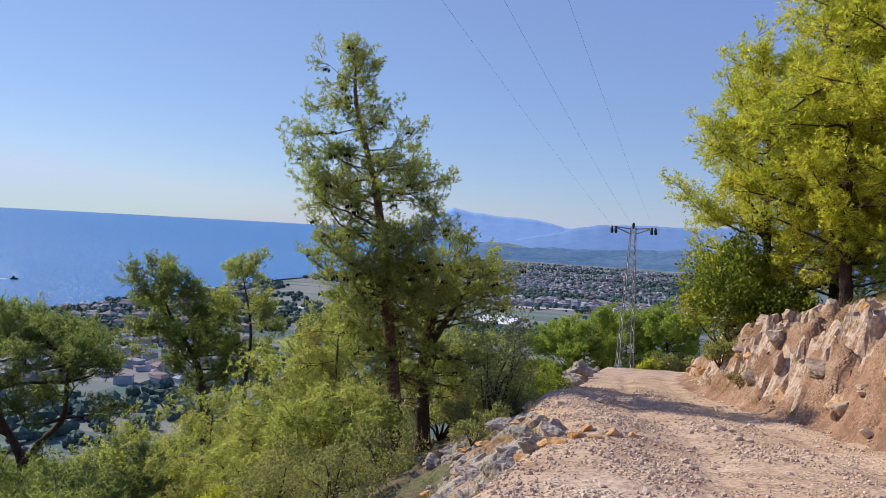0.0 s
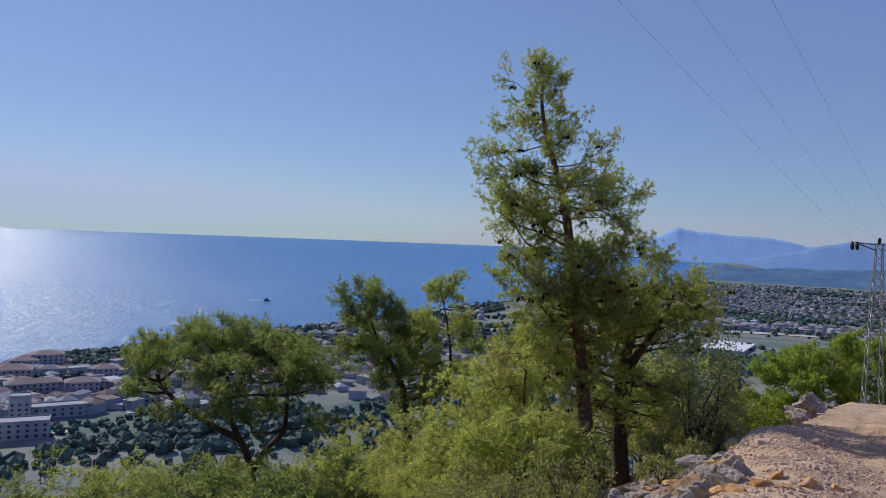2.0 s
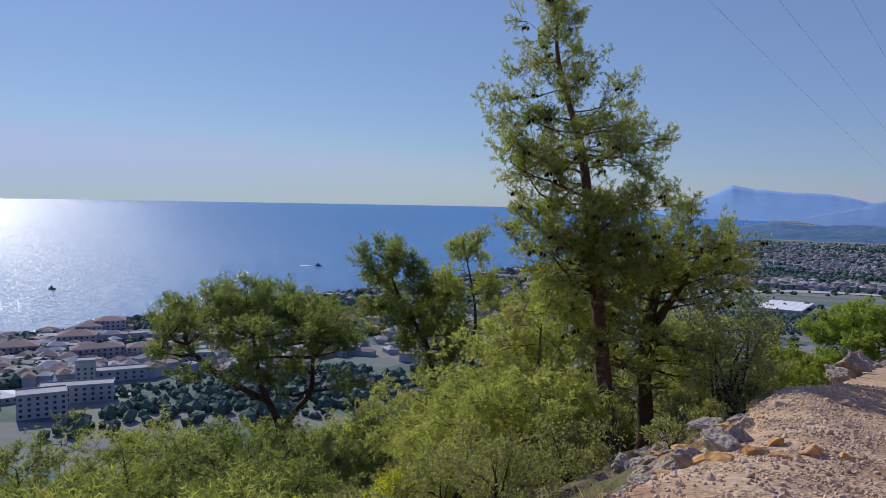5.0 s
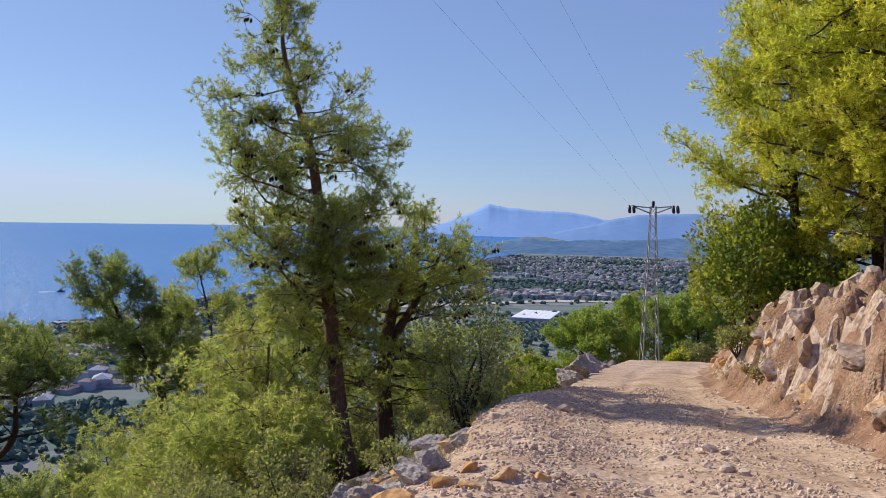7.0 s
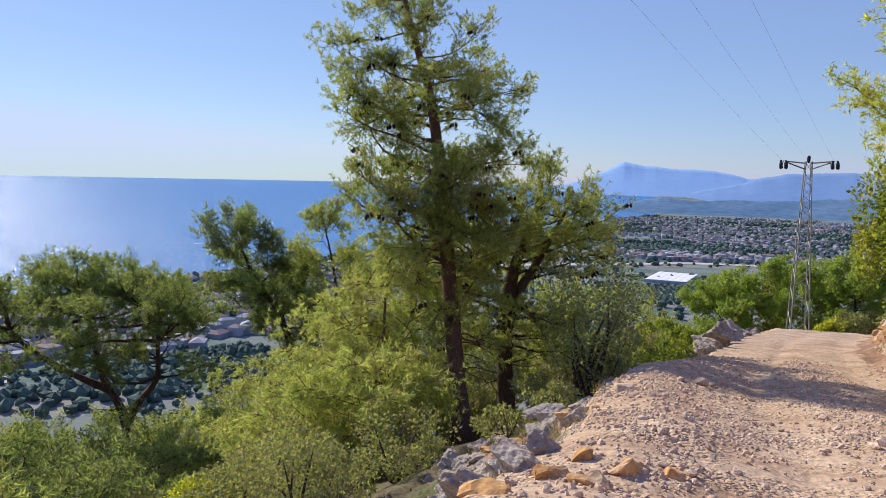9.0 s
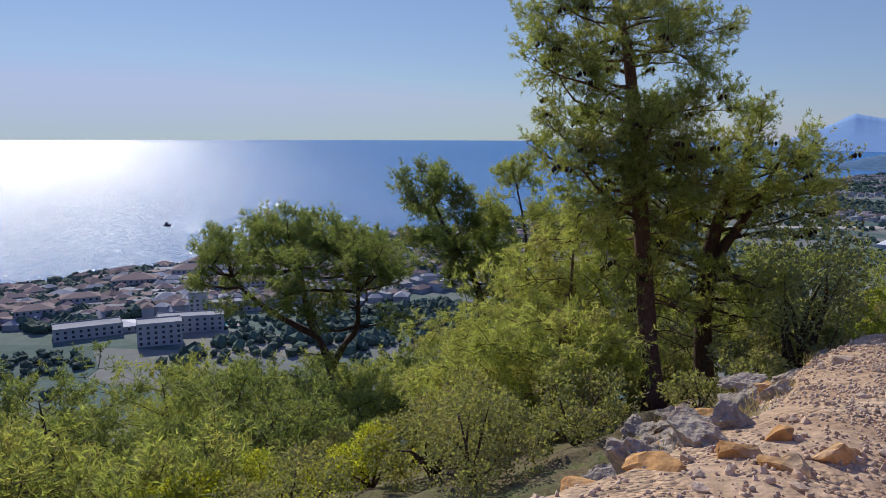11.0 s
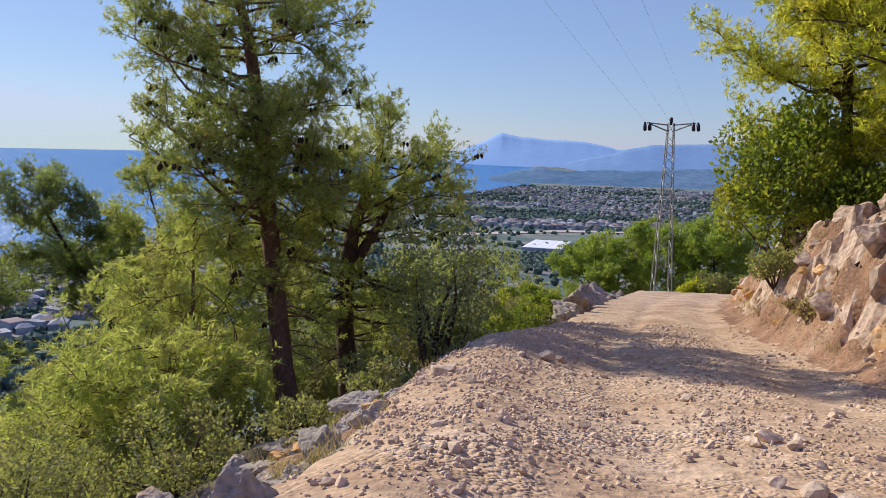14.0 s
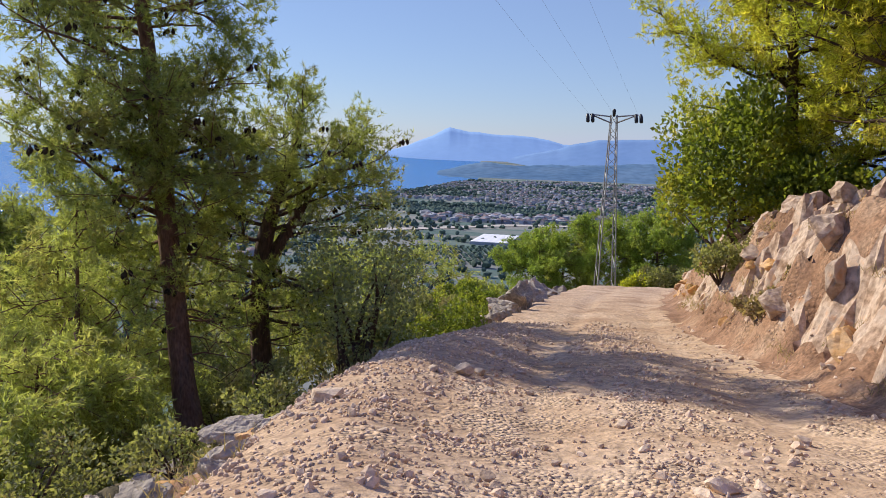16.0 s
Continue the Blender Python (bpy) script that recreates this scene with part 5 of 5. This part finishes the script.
def tree_blobs(name, xs, ys, size, label, seed, tall=1.0, sub=1):
    """Far tree crowns: rough many-sided clumps of uneven outline."""
    rng = np.random.default_rng(seed)
    bm = bmesh.new()
    bmesh.ops.create_icosphere(bm, subdivisions=sub, radius=1)
    ico = np.array([v.co[:] for v in bm.verts])
    tri = np.array([[v.index for v in f.verts] for f in bm.faces])
    bm.free()
    n = len(xs)
    s = size * rng.uniform(0.6, 1.35, n)
    v = ico[None] * rng.uniform(0.65, 1.25, (n, len(ico), 1)) * s[:, None, None] * np.array([1, 1, 0.9 * tall])
    v += np.stack([xs, ys, ground_height(xs, ys) + s * 0.6 * tall], -1)[:, None]
    f = (np.arange(n)[:, None, None] * len(ico) + tri[None]).reshape(-1, 3)
    tagged(new(name, mesh_of(name, v.reshape(-1, 3), f, M_FARTREE_HAZED)), label, "trees", kind="stuff")


def polar(b, r):
    return r * np.sin(np.radians(b)), r * np.cos(np.radians(b)) - 10


rng = np.random.default_rng(1234)
# the main town on the plain, looser at its edges
b, r = rng.uniform(-9, 24, 5600), 1500 + 1350 * rng.random(5600) ** 0.8
x, y = polar(b, r)
keep = (fbm(x * 0.005, y * 0.005, 3, 7) > 0.0) & (r < shore(b) - 60)
houses("town_houses", x[keep], y[keep], "far town of low red-roofed white houses", 1, (5, 10), (1, 2))
b, r = rng.uniform(-2, 18, 260), rng.uniform(1270, 1400, 260)
x, y = polar(b, r)
houses("village_houses", x, y, "row of houses along the far road", 2, (8, 16), (1, 2))
b = rng.uniform(-72, -14, 1100)
r = 560 + (shore(b) - 590) * rng.random(1100)
x, y = polar(b, r)
keep = fbm(x * 0.012, y * 0.012, 3, 9) > -0.05
houses("shore_houses", x[keep], y[keep], "low houses of the shore settlement", 3, (8, 17), (1, 2))
# trees among the houses
b = rng.uniform(-72, 24, 11500)
r = 430 + (np.minimum(shore(b), 2800) - 450) * rng.random(11500) ** 0.7
x, y = polar(b, r)
orchard = (b > -9) & (b < 6) & (r > 800) & (r < 1010)
keep = (fbm(x * 0.008, y * 0.008, 3, 15) > -0.06) & ~orchard
tree_blobs("far_trees", x[keep], y[keep], 4.2, "scattered trees between fields and houses", 11)
b, r = rng.uniform(-3, 8.5, 900), rng.uniform(1400, 1500, 900)
x, y = polar(b, r)
tb, tr = rng.uniform(-9, 24, 5200), 1460 + 1400 * rng.random(5200)
tx, ty = polar(tb, tr)
keep = (tr < shore(tb) - 40) & (fbm(tx * 0.004, ty * 0.004, 3, 27) > -0.12)
tree_blobs("town_trees", tx[keep], ty[keep], 4.2, "trees standing between the houses of the town", 14, 1.0)
tree_blobs("tree_belt", x, y, 5.0, "dark belt of trees before the town", 12)
b = rng.uniform(-74, -24, 5200)
r = 400 + (shore(b) - 415) * rng.random(5200) ** 0.8
x, y = polar(b, r)
keep = fbm(x * 0.010, y * 0.010, 3, 19) > -0.03
tree_blobs("shore_trees", x[keep], y[keep], 2.6, "dark trees between the houses by the shore", 16)
gx, gy = np.meshgrid(np.arange(-150, 130, 8.0), np.arange(0, 150, 8.0))
ca, sa = math.cos(0.12), math.sin(0.12)
ox, oy = (gx * ca - gy * sa).ravel() + 10, (gx * sa + gy * ca).ravel() + 800
tree_blobs("orchard", ox, oy, 2.7, "orchard of small trees in even rows", 13)


def strip(name, points, width, mat, label):
    """A flat band laid over the plain along a line."""
    pts = refine(points, 60)
    d = np.gradient(pts[:, :2], axis=0)
    d /= np.linalg.norm(d, axis=1, keepdims=True)
    side = np.stack([-d[:, 1], d[:, 0]], 1) * width / 2
    L, R = pts[:, :2] + side, pts[:, :2] - side
    V = np.concatenate([np.c_[L, ground_height(L[:, 0], L[:, 1]) + 0.8], np.c_[R, ground_height(R[:, 0], R[:, 1]) + 0.8]])
    n = len(pts)
    tagged(new(name, mesh_of(name, V, np.array([(i, i + n, i + n + 1, i + 1) for i in range(n - 1)]), mat)), label, "road", kind="structure")


strip("road_far", [plain_point(b, e) for b, e in ((-14, -6.9), (-6, -6.5), (-1.4, -6.3), (4.5, -5.95), (10, -5.8), (16, -5.6), (24, -5.3))], 26, M_SAND, "pale dry riverbed and road across the plain")
strip("road_shore", [plain_point(b, e) for b, e in ((-62, -12.6), (-54, -12.1), (-48, -12.4), (-42, -11.4), (-34, -9.6), (-26, -7.6), (-17, -5.9))], 9, M_SAND, "pale shore road between the hotels")
b = np.linspace(-74, -2, 40)
strip("beach", np.array([(*polar(q, float(shore(q)) - 9), 0) for q in b]), 14, M_SAND, "narrow pale beach along the shore")


def boat(bearing, elevation, size, turn, wake):
    r = 130.8 / math.tan(radians(-elevation))
    at = (r * math.sin(radians(bearing)), r * math.cos(radians(bearing)) - 10, SEA + 0.1 + float(sea_rise(np.array(r))))
    bt = empty("boat", at, "small dark boat out on the sea" + (" trailing a white wake" if wake else ""), "boat", "boats")
    bt.rotation_euler = (0, 0, radians(turn))
    s = Soup()
    w = size * 0.16
    v = [(-size / 2, -w, 0), (size * 0.3, -w, 0), (size * 0.55, 0, 0), (size * 0.3, w, 0), (-size / 2, w, 0)]
    top = [(x * 1.06, y * 1.2, 1.8 + (0.6 if x > 0 else 0)) for x, y, z in v]
    s.add(v + top, [(0, 1, 6, 5), (1, 2, 7, 6), (2, 3, 8, 7), (3, 4, 9, 8), (4, 0, 5, 9), (5, 6, 7, 8, 9)])
    part("hull", s.mesh("hull", M_GLASSDARK), bt)
    s = Soup()
    s.box((-size * 0.08, 0, 3.0), (size * 0.4, w * 1.5, 2.4))
    s.box((-size * 0.02, 0, 5.0), (size * 0.2, w * 1.1, 1.6))
    part("cabin", s.mesh("cabin", M_GLASSDARK), bt)
    if wake:
        s = Soup()
        s.add([(-size / 2, -1, 0.15), (-size / 2, 1, 0.15), (-size * 3.2, 4, 0.15), (-size * 3.2, -4, 0.15)], [(0, 1, 2, 3)])
        part("wake", s.mesh("wake", M_SHEET), bt)


boat(-30.4, -5.2, 11, 15, True)
boat(-48.6, -6.6, 9, 30, False)
